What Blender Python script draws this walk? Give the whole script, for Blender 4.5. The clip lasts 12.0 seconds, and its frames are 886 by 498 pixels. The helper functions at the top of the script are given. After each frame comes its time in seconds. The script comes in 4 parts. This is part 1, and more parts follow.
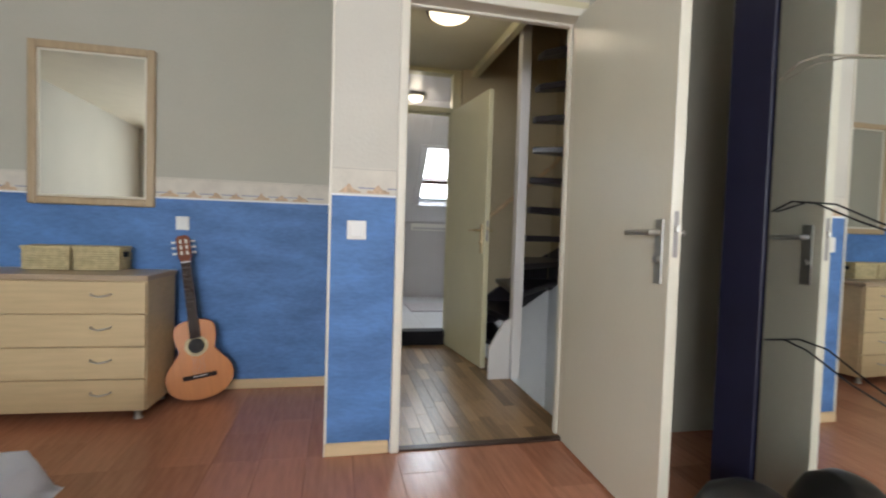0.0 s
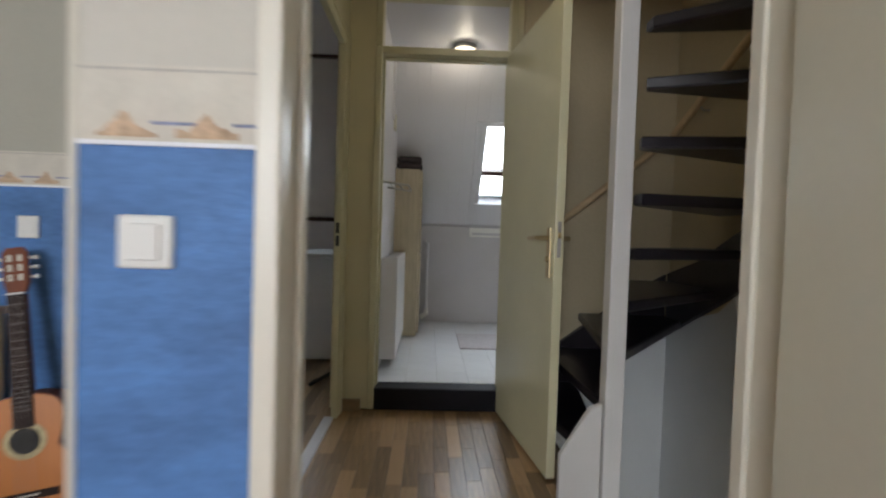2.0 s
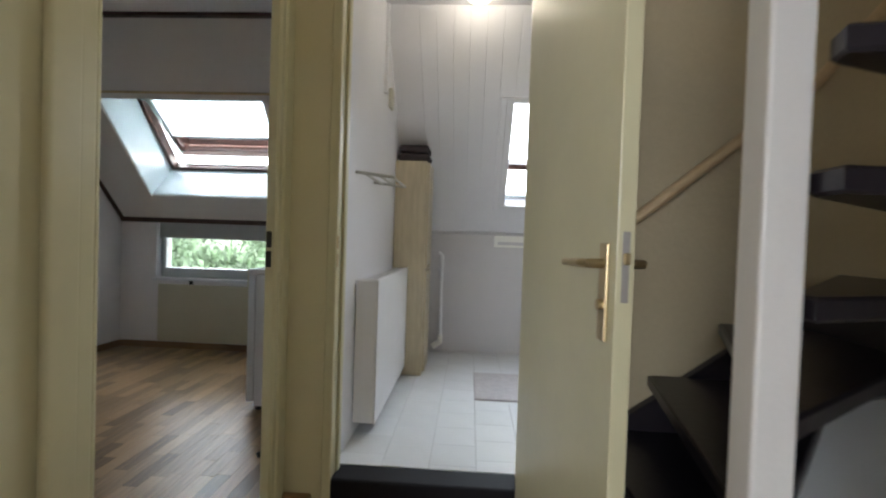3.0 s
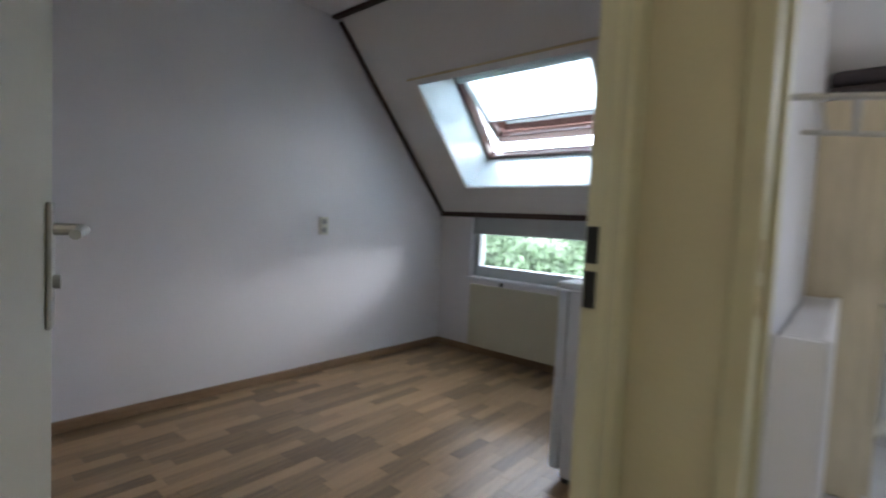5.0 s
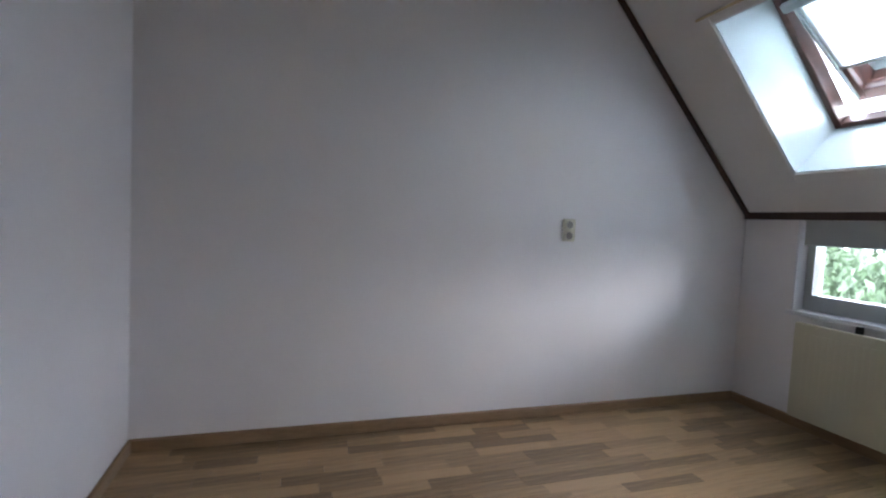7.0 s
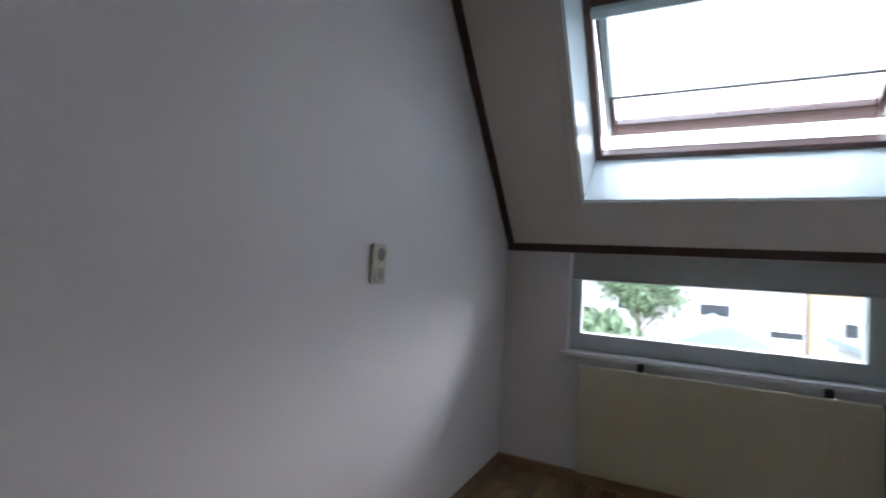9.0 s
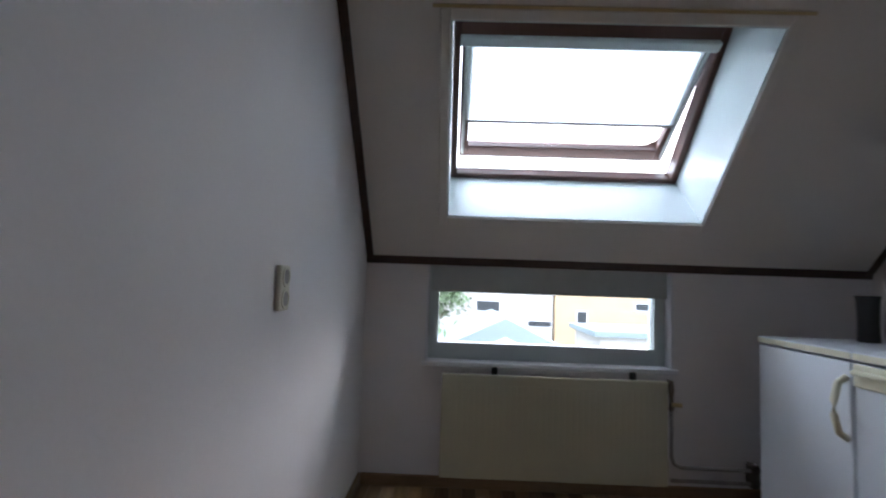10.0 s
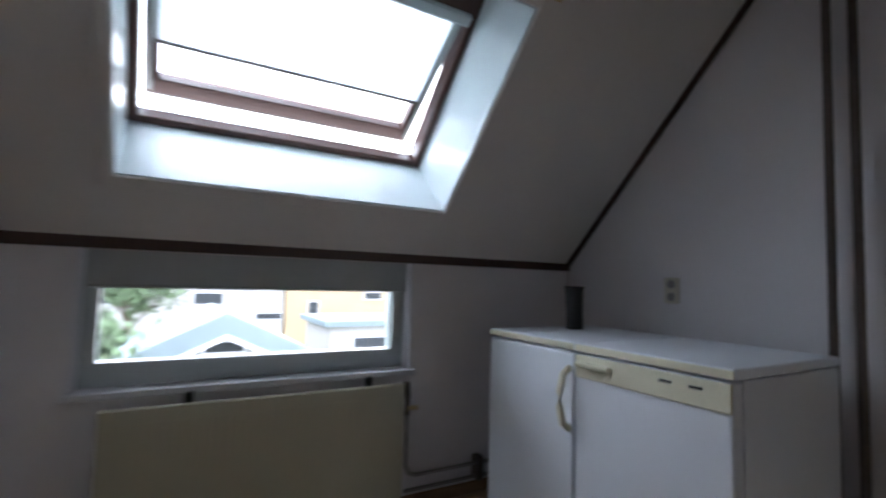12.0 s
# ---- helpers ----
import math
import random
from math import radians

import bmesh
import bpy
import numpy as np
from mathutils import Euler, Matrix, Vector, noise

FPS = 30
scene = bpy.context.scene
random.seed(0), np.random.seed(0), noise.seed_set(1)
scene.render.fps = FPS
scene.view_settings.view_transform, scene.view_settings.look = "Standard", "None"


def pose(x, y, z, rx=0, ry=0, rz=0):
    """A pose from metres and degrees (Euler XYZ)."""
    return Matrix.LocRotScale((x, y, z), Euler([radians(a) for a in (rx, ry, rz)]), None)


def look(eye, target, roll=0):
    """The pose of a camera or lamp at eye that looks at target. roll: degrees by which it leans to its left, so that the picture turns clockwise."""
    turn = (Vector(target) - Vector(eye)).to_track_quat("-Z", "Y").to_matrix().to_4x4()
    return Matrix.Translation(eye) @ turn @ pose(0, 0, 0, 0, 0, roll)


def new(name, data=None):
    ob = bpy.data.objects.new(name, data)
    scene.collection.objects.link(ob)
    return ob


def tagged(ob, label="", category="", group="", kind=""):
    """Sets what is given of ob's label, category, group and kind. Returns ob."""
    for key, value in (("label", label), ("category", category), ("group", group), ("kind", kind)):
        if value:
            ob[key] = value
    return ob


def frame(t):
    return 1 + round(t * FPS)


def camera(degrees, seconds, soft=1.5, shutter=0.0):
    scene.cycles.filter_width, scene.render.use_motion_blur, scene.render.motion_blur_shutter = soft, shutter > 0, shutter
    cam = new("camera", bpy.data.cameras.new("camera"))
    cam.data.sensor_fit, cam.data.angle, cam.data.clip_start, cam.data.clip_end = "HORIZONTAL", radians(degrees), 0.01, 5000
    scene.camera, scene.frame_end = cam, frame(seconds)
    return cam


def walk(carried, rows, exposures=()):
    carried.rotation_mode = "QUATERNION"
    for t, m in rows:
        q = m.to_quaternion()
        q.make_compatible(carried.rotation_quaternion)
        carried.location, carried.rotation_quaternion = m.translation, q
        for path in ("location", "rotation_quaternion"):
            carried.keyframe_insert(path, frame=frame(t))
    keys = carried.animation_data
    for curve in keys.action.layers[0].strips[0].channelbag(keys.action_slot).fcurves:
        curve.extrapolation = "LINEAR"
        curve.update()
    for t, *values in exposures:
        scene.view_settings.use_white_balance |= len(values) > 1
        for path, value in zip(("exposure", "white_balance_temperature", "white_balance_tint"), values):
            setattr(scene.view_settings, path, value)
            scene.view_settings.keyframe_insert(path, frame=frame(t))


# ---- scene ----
cam = camera(86.2, 12.0, soft=2.1, shutter=0.4)
PATH = [
    (0, (0.635, 0.579, 1.01), (1.065, 2.531, 0.937), 1.8),
    (0.5, (0.657, 0.586, 1.0), (0.835, 2.577, 0.933), 1.9),
    (1, (0.736, 0.799, 0.969), (0.802, 2.796, 0.879), 1.7),
    (1.5, (0.907, 1.36, 1.02), (0.969, 3.358, 0.947), 1.7),
    (2, (1.152, 1.939, 1.031), (1.211, 3.937, 0.97), 1.8),
    (2.5, (1.306, 2.497, 1.059), (1.382, 4.495, 1.006), 1.9),
    (2.7, (1.338, 2.68, 1.077), (1.352, 4.679, 1.028), 1.9),
    (4.3, (1.4, 3.415, 1.037), (0.627, 5.259, 0.982), 2.9),
    (4.5, (1.261, 3.533, 1.053), (0.341, 5.307, 0.964), 3.0),
    (5, (0.955, 3.815, 1.072), (-0.342, 5.334, 0.962), 2.8),
    (5.5, (0.715, 4.19, 1.088), (-0.987, 5.23, 0.938), 2.8),
    (6, (0.554, 4.309, 1.045), (-1.305, 5.035, 0.913), 2.5),
    (6.5, (0.51, 4.322, 1.027), (-1.396, 4.916, 0.905), 2.7),
    (6.7, (0.494, 4.315, 1.028), (-1.419, 4.886, 0.904), 2.8),
    (8.5, (-0.589, 4.609, 1.004), (-1.89, 6.127, 1.042), 3.8),
    (9, (-0.968, 4.545, 1.005), (-1.857, 6.334, 1.093), 3.4),
    (9.5, (-1.192, 4.592, 1.02), (-1.587, 6.549, 1.148), 2.4),
    (10, (-1.335, 4.504, 1.041), (-1.38, 6.498, 1.182), 2.0),
    (10.5, (-1.424, 4.455, 1.041), (-1.221, 6.439, 1.188), 1.4),
    (11, (-1.412, 4.46, 1.042), (-1.121, 6.434, 1.183), 1.6),
    (11.5, (-1.345, 4.583, 1.006), (-0.923, 6.533, 1.143), 2.0),
    (12, (-1.206, 4.97, 1.054), (-0.202, 6.695, 1.188), 1.7),
]
walk(cam, [(t, look(*p)) for t, *p in PATH],
     [(0.0, -0.15, 6200, 10), (1.5, -0.2, 6150, 10), (2.0, -0.3, 6100, 10), (2.7, 0.15, 6100, 9), (4.5, 0.38, 5700, 12), (6.0, 0.6, 5650, 13), (6.7, 0.65, 5650, 14), (8.5, 0.2, 5700, 15), (9.5, -0.05, 5750, 15), (10.5, -0.18, 5750, 15), (12.0, -0.2, 5750, 15)])

# ---- light ----
world = bpy.data.worlds.new("world")
scene.world = world
world.use_nodes = True
wn = world.node_tree.nodes
sky = wn.new("ShaderNodeTexSky")
sky.sky_type, sky.sun_disc = "NISHITA", False
sky.sun_elevation, sky.sun_rotation = radians(14), radians(32)
sky.dust_density = 6.0
# overcast: a bright even cloud cover over the clear sky
cloud = wn.new("ShaderNodeMixRGB")
cloud.inputs[0].default_value, cloud.inputs[2].default_value = 0.88, (15.0, 15.6, 16.2, 1)
world.node_tree.links.new(sky.outputs[0], cloud.inputs[1])
world.node_tree.links.new(cloud.outputs[0], wn["Background"].inputs[0])
wn["Background"].inputs[1].default_value = 0.5


def lamp(name, kind, m, energy, color, size=0.1, size_y=0.0):
    data = bpy.data.lights.new(name, kind)
    data.energy, data.color = energy, color
    if kind == "AREA":
        data.shape, data.size, data.size_y = "RECTANGLE", size, size_y or size
    elif kind == "SUN":
        data.angle = size
    else:
        data.shadow_soft_size = size
    ob = new(name, data)
    ob.matrix_world = m
    return ob


DAY = (0.86, 0.95, 1.0)
WARM = (1.0, 0.86, 0.64)
lamp("sun", "SUN", look((5.0, 8.0, 2.4), (0, 0, 0)), 0.72, (1.0, 0.98, 0.97), radians(20))
# daylight in the two roof windows and in the bedroom window behind
lamp("roof_window_daylight", "AREA", look((-1.20, 7.36, 2.50), (-0.62, 6.61, 1.80)), 60, DAY, 1.7, 1.4).data.spread = radians(125)
lamp("bath_window_daylight", "AREA", look((1.88, 6.80, 2.12), (1.88, 6.1, 1.47)), 30, DAY, 0.6, 0.85)
lamp("bedroom_window_daylight", "AREA", look((-0.2, -2.12, 1.6), (-0.2, 0, 1.45)), 135, (0.97, 0.98, 1.0), 2.2, 1.3)
lamp("hall_bulb", "POINT", pose(1.29, 3.58, 2.36), 3.8, WARM, 0.06)
lamp("bath_bulb", "POINT", pose(1.37, 5.43, 2.335), 2.8, WARM, 0.04)

# ---- materials ----


def material(name, color, rough=0.6, metal=0.0, vary=0.12, scale=6.0, bump=0.02, fine=120.0, stretch=(1, 1, 1), spec=0.5, island=0.0, trans=0.0, coat=0.0):
    """Base colour broken by broad stains and fine grain, with a little relief."""
    m = bpy.data.materials.new(name)
    m.use_nodes = True
    n, l = m.node_tree.nodes, m.node_tree.links
    b = n["Principled BSDF"]
    b.inputs["Roughness"].default_value, b.inputs["Metallic"].default_value = rough, metal
    b.inputs["Specular IOR Level"].default_value = spec
    b.inputs["Transmission Weight"].default_value = trans
    b.inputs["Coat Weight"].default_value = coat
    geo = n.new("ShaderNodeTexCoord")
    mp = n.new("ShaderNodeMapping")
    mp.inputs["Scale"].default_value = stretch
    l.new(geo.outputs["Object"], mp.inputs[0])
    big, small = n.new("ShaderNodeTexNoise"), n.new("ShaderNodeTexNoise")
    big.inputs["Scale"].default_value, small.inputs["Scale"].default_value = scale, fine
    big.inputs["Detail"].default_value, small.inputs["Detail"].default_value = 5, 3
    l.new(mp.outputs[0], big.inputs["Vector"]), l.new(mp.outputs[0], small.inputs["Vector"])
    mix = n.new("ShaderNodeMath")
    mix.operation = "ADD"
    half = n.new("ShaderNodeMath")
    half.operation = "MULTIPLY"
    half.inputs[1].default_value = 0.4
    l.new(small.outputs["Fac"], half.inputs[0]), l.new(big.outputs["Fac"], mix.inputs[0]), l.new(half.outputs[0], mix.inputs[1])
    last = mix.outputs[0]
    if island:
        rnd = n.new("ShaderNodeObjectInfo")
        isl = n.new("ShaderNodeNewGeometry")
        s = n.new("ShaderNodeMath")
        s.operation = "ADD"
        l.new(rnd.outputs["Random"], s.inputs[0]), l.new(isl.outputs["Random Per Island"], s.inputs[1])
        f = n.new("ShaderNodeMath")
        f.operation = "FRACT"
        l.new(s.outputs[0], f.inputs[0])
        g = n.new("ShaderNodeMath")
        g.operation = "MULTIPLY_ADD"
        g.inputs[1].default_value, g.inputs[2].default_value = island, -island / 2
        l.new(f.outputs[0], g.inputs[0])
        s2 = n.new("ShaderNodeMath")
        s2.operation = "ADD"
        l.new(last, s2.inputs[0]), l.new(g.outputs[0], s2.inputs[1])
        last = s2.outputs[0]
    ramp = n.new("ShaderNodeValToRGB")
    ramp.color_ramp.elements[0].position, ramp.color_ramp.elements[1].position = 0.35, 1.0
    ramp.color_ramp.elements[0].color = (*[c * (1 - vary) for c in color], 1)
    ramp.color_ramp.elements[1].color = (*[min(1, c * (1 + vary)) for c in color], 1)
    l.new(last, ramp.inputs[0]), l.new(ramp.outputs[0], b.inputs["Base Color"])
    if bump:
        bp = n.new("ShaderNodeBump")
        bp.inputs["Strength"].default_value, bp.inputs["Distance"].default_value = min(1, bump * 10), 0.002
        l.new(small.outputs["Fac"], bp.inputs["Height"]), l.new(bp.outputs[0], b.inputs["Normal"])
    return m


def glow(name, color, strength):
    m = bpy.data.materials.new(name)
    m.use_nodes = True
    b = m.node_tree.nodes["Principled BSDF"]
    b.inputs["Base Color"].default_value = (*color, 1)
    b.inputs["Emission Color"].default_value = (*color, 1)
    b.inputs["Emission Strength"].default_value = strength
    return m


def glass(name, rough=0.0, tint=(1, 1, 1)):
    m = bpy.data.materials.new(name)
    m.use_nodes = True
    n, l = m.node_tree.nodes, m.node_tree.links
    n.remove(n["Principled BSDF"])
    mixer, clear, gloss, fr = n.new("ShaderNodeMixShader"), n.new("ShaderNodeBsdfTransparent"), n.new("ShaderNodeBsdfGlossy"), n.new("ShaderNodeFresnel")
    clear.inputs[0].default_value = (*tint, 1)
    gloss.inputs["Roughness"].default_value = rough
    l.new(fr.outputs[0], mixer.inputs[0]), l.new(clear.outputs[0], mixer.inputs[1]), l.new(gloss.outputs[0], mixer.inputs[2])
    l.new(mixer.outputs[0], n["Material Output"].inputs[0])
    return m


def cloth_screen(name, color):
    m = bpy.data.materials.new(name)
    m.use_nodes = True
    n, l = m.node_tree.nodes, m.node_tree.links
    n.remove(n["Principled BSDF"])
    mixer, a, b = n.new("ShaderNodeMixShader"), n.new("ShaderNodeBsdfTranslucent"), n.new("ShaderNodeBsdfDiffuse")
    a.inputs[0].default_value = b.inputs[0].default_value = (*color, 1)
    mixer.inputs[0].default_value = 0.3
    l.new(a.outputs[0], mixer.inputs[1]), l.new(b.outputs[0], mixer.inputs[2]), l.new(mixer.outputs[0], n["Material Output"].inputs[0])
    return m


white_wall = material("white_wall_paint", (0.79, 0.765, 0.775), 0.75, vary=0.04, scale=2.0, bump=0.022, fine=90)
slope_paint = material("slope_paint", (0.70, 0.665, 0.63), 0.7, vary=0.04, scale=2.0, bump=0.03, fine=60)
reveal_white = material("reveal_white", (0.62, 0.67, 0.68), 0.3, vary=0.03, bump=0.004)
hall_paint = material("hall_cream_paint", (0.62, 0.57, 0.38), 0.6, vary=0.06, scale=3, bump=0.04)
hall_ceiling_paint = material("hall_ceiling_paint", (0.66, 0.63, 0.50), 0.7, vary=0.04)
cream_gloss = material("cream_gloss_paint", (0.60, 0.565, 0.375), 0.32, vary=0.05, scale=4, bump=0.006, fine=40)
door_paint = material("door_cream_paint", (0.66, 0.63, 0.52), 0.3, vary=0.04, scale=2.5, bump=0.006, fine=50)
bedroom_frame = material("bedroom_frame_paint", (0.74, 0.70, 0.60), 0.35, vary=0.04, bump=0.006)
# cream paper in two tones: darker on most walls, paler beside and over the door
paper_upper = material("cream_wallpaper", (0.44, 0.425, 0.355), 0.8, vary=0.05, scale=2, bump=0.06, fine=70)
paper_stub = material("cream_wallpaper_paler", (0.60, 0.57, 0.50), 0.8, vary=0.05, scale=3, bump=0.06, fine=70)
paper_blue = material("blue_mottled_wallpaper", (0.080, 0.185, 0.42), 0.62, vary=0.42, scale=5, bump=0.08, fine=45, stretch=(0.6, 0.6, 1.6))
paper_border = material("border_paper", (0.62, 0.58, 0.50), 0.7, vary=0.12, scale=14, bump=0.01)
sand = material("border_sand", (0.50, 0.36, 0.24), 0.8, vary=0.5, scale=40, bump=0.0)
ink = material("border_ink", (0.22, 0.24, 0.36), 0.8, vary=0.5, scale=40, bump=0.0)
navy = material("navy_panel", (0.012, 0.012, 0.035), 0.5, vary=0.2, bump=0.01)
beech = material("beech_veneer", (0.56, 0.43, 0.25), 0.42, vary=0.12, scale=4, bump=0.01, fine=60, stretch=(1, 6, 12))
beech_top = material("beech_top", (0.42, 0.32, 0.22), 0.35, vary=0.12, scale=4, bump=0.01, fine=60, stretch=(1, 8, 8))
pine = material("pine_trim", (0.62, 0.46, 0.27), 0.45, vary=0.12, scale=5, stretch=(1, 8, 8))
oak_base = material("oak_baseboard", (0.26, 0.17, 0.095), 0.45, vary=0.2, scale=5, stretch=(3, 3, 14))
floor_red = material("red_laminate", (0.43, 0.19, 0.115), 0.24, vary=0.22, scale=5, bump=0.01, fine=70, stretch=(9, 1, 1), island=0.5)
floor_oak = material("oak_laminate", (0.32, 0.205, 0.105), 0.3, vary=0.42, scale=6, bump=0.015, fine=80, stretch=(10, 1, 1), island=0.75)
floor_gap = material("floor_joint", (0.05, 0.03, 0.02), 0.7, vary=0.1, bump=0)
grout = material("tile_grout", (0.36, 0.35, 0.35), 0.8, vary=0.1)
tile_white = material("white_floor_tile", (0.74, 0.75, 0.77), 0.22, vary=0.04, scale=8, bump=0.01, fine=60, island=0.4)
bath_paint = material("bath_white_panel", (0.74, 0.73, 0.76), 0.45, vary=0.03, scale=3, bump=0.01)
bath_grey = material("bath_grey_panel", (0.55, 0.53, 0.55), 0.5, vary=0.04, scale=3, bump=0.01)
dark_trim = material("dark_stained_trim", (0.055, 0.026, 0.018), 0.4, vary=0.3, scale=6, stretch=(1, 8, 8), bump=0.02)
red_wood = material("red_brown_window_wood", (0.11, 0.052, 0.04), 0.35, vary=0.25, scale=6, stretch=(1, 8, 8))
stair_black = material("dark_stair_paint", (0.016, 0.013, 0.018), 0.33, vary=0.35, scale=7, bump=0.03, fine=50)
stair_wall = material("stair_wall_plaster", (0.52, 0.44, 0.29), 0.8, vary=0.1, scale=2, bump=0.08, fine=60)
stair_panel = material("stair_white_panel", (0.66, 0.67, 0.68), 0.5, vary=0.06, scale=3)
post_white = material("post_paint", (0.66, 0.64, 0.62), 0.45, vary=0.05, scale=4)
black_step = material("black_rubber", (0.010, 0.009, 0.012), 0.6, vary=0.3, spec=0.2)
fridge_white = material("fridge_enamel", (0.70, 0.72, 0.76), 0.38, vary=0.03, scale=4, bump=0.02, fine=160)
fridge_trim = material("aged_plastic", (0.66, 0.62, 0.46), 0.4, vary=0.08, scale=6, bump=0.004)
radiator_cream = material("radiator_cream", (0.52, 0.49, 0.36), 0.35, vary=0.05, scale=4, bump=0.006)
radiator_white = material("radiator_white", (0.76, 0.75, 0.77), 0.3, vary=0.03, bump=0.004)
window_pvc = material("grey_white_pvc", (0.55, 0.60, 0.60), 0.35, vary=0.04, bump=0.004)
blind_grey = material("grey_blind_fabric", (0.46, 0.49, 0.49), 0.7, vary=0.08, scale=10, bump=0.03, fine=200)
sill_white = material("sill_white", (0.74, 0.74, 0.78), 0.3, vary=0.05)
plastic_white = material("white_plastic", (0.78, 0.77, 0.73), 0.35, vary=0.03, bump=0.002)
plastic_cream = material("cream_plastic", (0.66, 0.63, 0.52), 0.4, vary=0.03, bump=0.002)
dark_hole = material("dark_hole", (0.02, 0.02, 0.02), 0.8, vary=0.1, bump=0)
metal = material("brushed_metal", (0.50, 0.49, 0.46), 0.42, 1.0, vary=0.08, bump=0.004)
brass = material("aged_brass", (0.55, 0.44, 0.26), 0.35, 1.0, vary=0.15, bump=0.004)
pipe_brown = material("painted_pipe", (0.10, 0.075, 0.06), 0.45, vary=0.25)
pipe_grey = material("grey_painted_pipe", (0.30, 0.28, 0.27), 0.5, vary=0.15)
mirror_glass = material("mirror_glass", (0.93, 0.95, 0.93), 0.01, 1.0, vary=0.0, bump=0)
mirror_frame_wood = material("mirror_frame_wood", (0.40, 0.30, 0.18), 0.4, vary=0.15, scale=8, stretch=(6, 6, 1))
straw = material("woven_straw", (0.50, 0.42, 0.24), 0.8, vary=0.35, scale=30, bump=0.1, fine=160)
spruce = material("guitar_top", (0.52, 0.19, 0.045), 0.36, vary=0.12, scale=4, bump=0.004, fine=80, stretch=(12, 1, 1), coat=0.12)
rosewood = material("guitar_side", (0.16, 0.045, 0.018), 0.5, vary=0.3, scale=6, stretch=(8, 1, 1), spec=0.25)
ebony = material("fingerboard", (0.035, 0.022, 0.018), 0.65, vary=0.3, scale=8, spec=0.15)
sheet_white = material("white_bed_sheet", (0.84, 0.85, 0.90), 0.85, vary=0.05, scale=6, bump=0.08, fine=140)
towel_dark = material("dark_towel", (0.045, 0.036, 0.042), 0.95, vary=0.3, scale=30, bump=0.3, fine=260)
cab_wood = material("pale_wood_cabinet", (0.50, 0.43, 0.31), 0.5, vary=0.2, scale=5, stretch=(6, 6, 1), bump=0.02)
mat_grey = material("grey_bath_mat", (0.44, 0.41, 0.42), 0.95, vary=0.12, scale=30, bump=0.3, fine=240)
black_plastic = material("black_plastic", (0.014, 0.013, 0.013), 0.4, vary=0.2, bump=0.005)
cable_black = material("black_cable", (0.012, 0.012, 0.012), 0.45, vary=0.1, bump=0)
cable_cream = material("cream_cable", (0.55, 0.5, 0.4), 0.5, vary=0.1, bump=0)
clear = glass("window_glass")
blind_white = cloth_screen("white_roller_fabric", (0.86, 0.90, 0.90))
bulb_glow = glow("lamp_glass", (1.0, 0.80, 0.52), 3.0)
bulb_glow_small = glow("lamp_glass_small", (1.0, 0.84, 0.6), 4.0)
grass_far = material("garden_ground", (0.10, 0.13, 0.06), 0.9, vary=0.5, scale=0.5)
foliage = material("foliage", (0.12, 0.175, 0.09), 0.7, vary=0.5, scale=3, island=0.8)
roof_slate = material("grey_roof_tile", (0.20, 0.245, 0.26), 0.7, vary=0.2, scale=3)
facade_white = material("pale_facade", (0.42, 0.40, 0.385), 0.8, vary=0.08, scale=1)
facade_yellow = material("yellow_facade", (0.48, 0.35, 0.21), 0.8, vary=0.1, scale=1)
far_glass = material("far_window", (0.05, 0.055, 0.06), 0.5, vary=0.2, spec=0.1)
bark = material("bark", (0.10, 0.075, 0.05), 0.9, vary=0.3)

# ---- builders ----


def link(name, bm, mat, parent=None, label="", smooth=False):
    me = bpy.data.meshes.new(name)
    bmesh.ops.recalc_face_normals(bm, faces=bm.faces)
    if smooth:
        for f in bm.faces:
            f.smooth = True
    bm.to_mesh(me)
    bm.free()
    me.materials.append(mat)
    ob = new(name, me)
    if parent:
        ob.parent = parent
    if label:
        ob["label"] = label
    return ob


def part(name, bm, mat, parent, label="", smooth=False):
    return link(name, bm, mat, parent, label, smooth)


def thing(name, m, label, category, group=""):
    e = new(name)
    e.matrix_world = m
    return tagged(e, label, category, group)


def box(lo, hi, bevel=0.0, seg=1, bm=None):
    b = bm or bmesh.new()
    c = [(lo[i] + hi[i]) / 2 for i in range(3)]
    s = [abs(hi[i] - lo[i]) for i in range(3)]
    r = bmesh.ops.create_cube(b, size=1.0, matrix=Matrix.Translation(c) @ Matrix.Diagonal((*s, 1)))
    if bevel:
        edges = list({e for v in r["verts"] for e in v.link_edges})
        bmesh.ops.bevel(b, geom=edges, offset=min(bevel, min(s) * 0.45), segments=seg, profile=0.5, affect="EDGES")
    return b


def tube(points, r, sides=10, bm=None):
    b = bm or bmesh.new()
    pts = [Vector(p) for p in points]
    rings = []
    for i, p in enumerate(pts):
        d = (pts[min(i + 1, len(pts) - 1)] - pts[max(i - 1, 0)]).normalized()
        q = d.to_track_quat("Z", "Y")
        rr = r[i] if isinstance(r, (list, tuple)) else r
        rings.append([b.verts.new(p + q @ Vector((rr * math.cos(a), rr * math.sin(a), 0))) for a in [2 * math.pi * k / sides for k in range(sides)]])
    for a, c in zip(rings, rings[1:]):
        for k in range(sides):
            b.faces.new((a[k], a[(k + 1) % sides], c[(k + 1) % sides], c[k]))
    b.faces.new(rings[0][::-1]), b.faces.new(rings[-1])
    return b


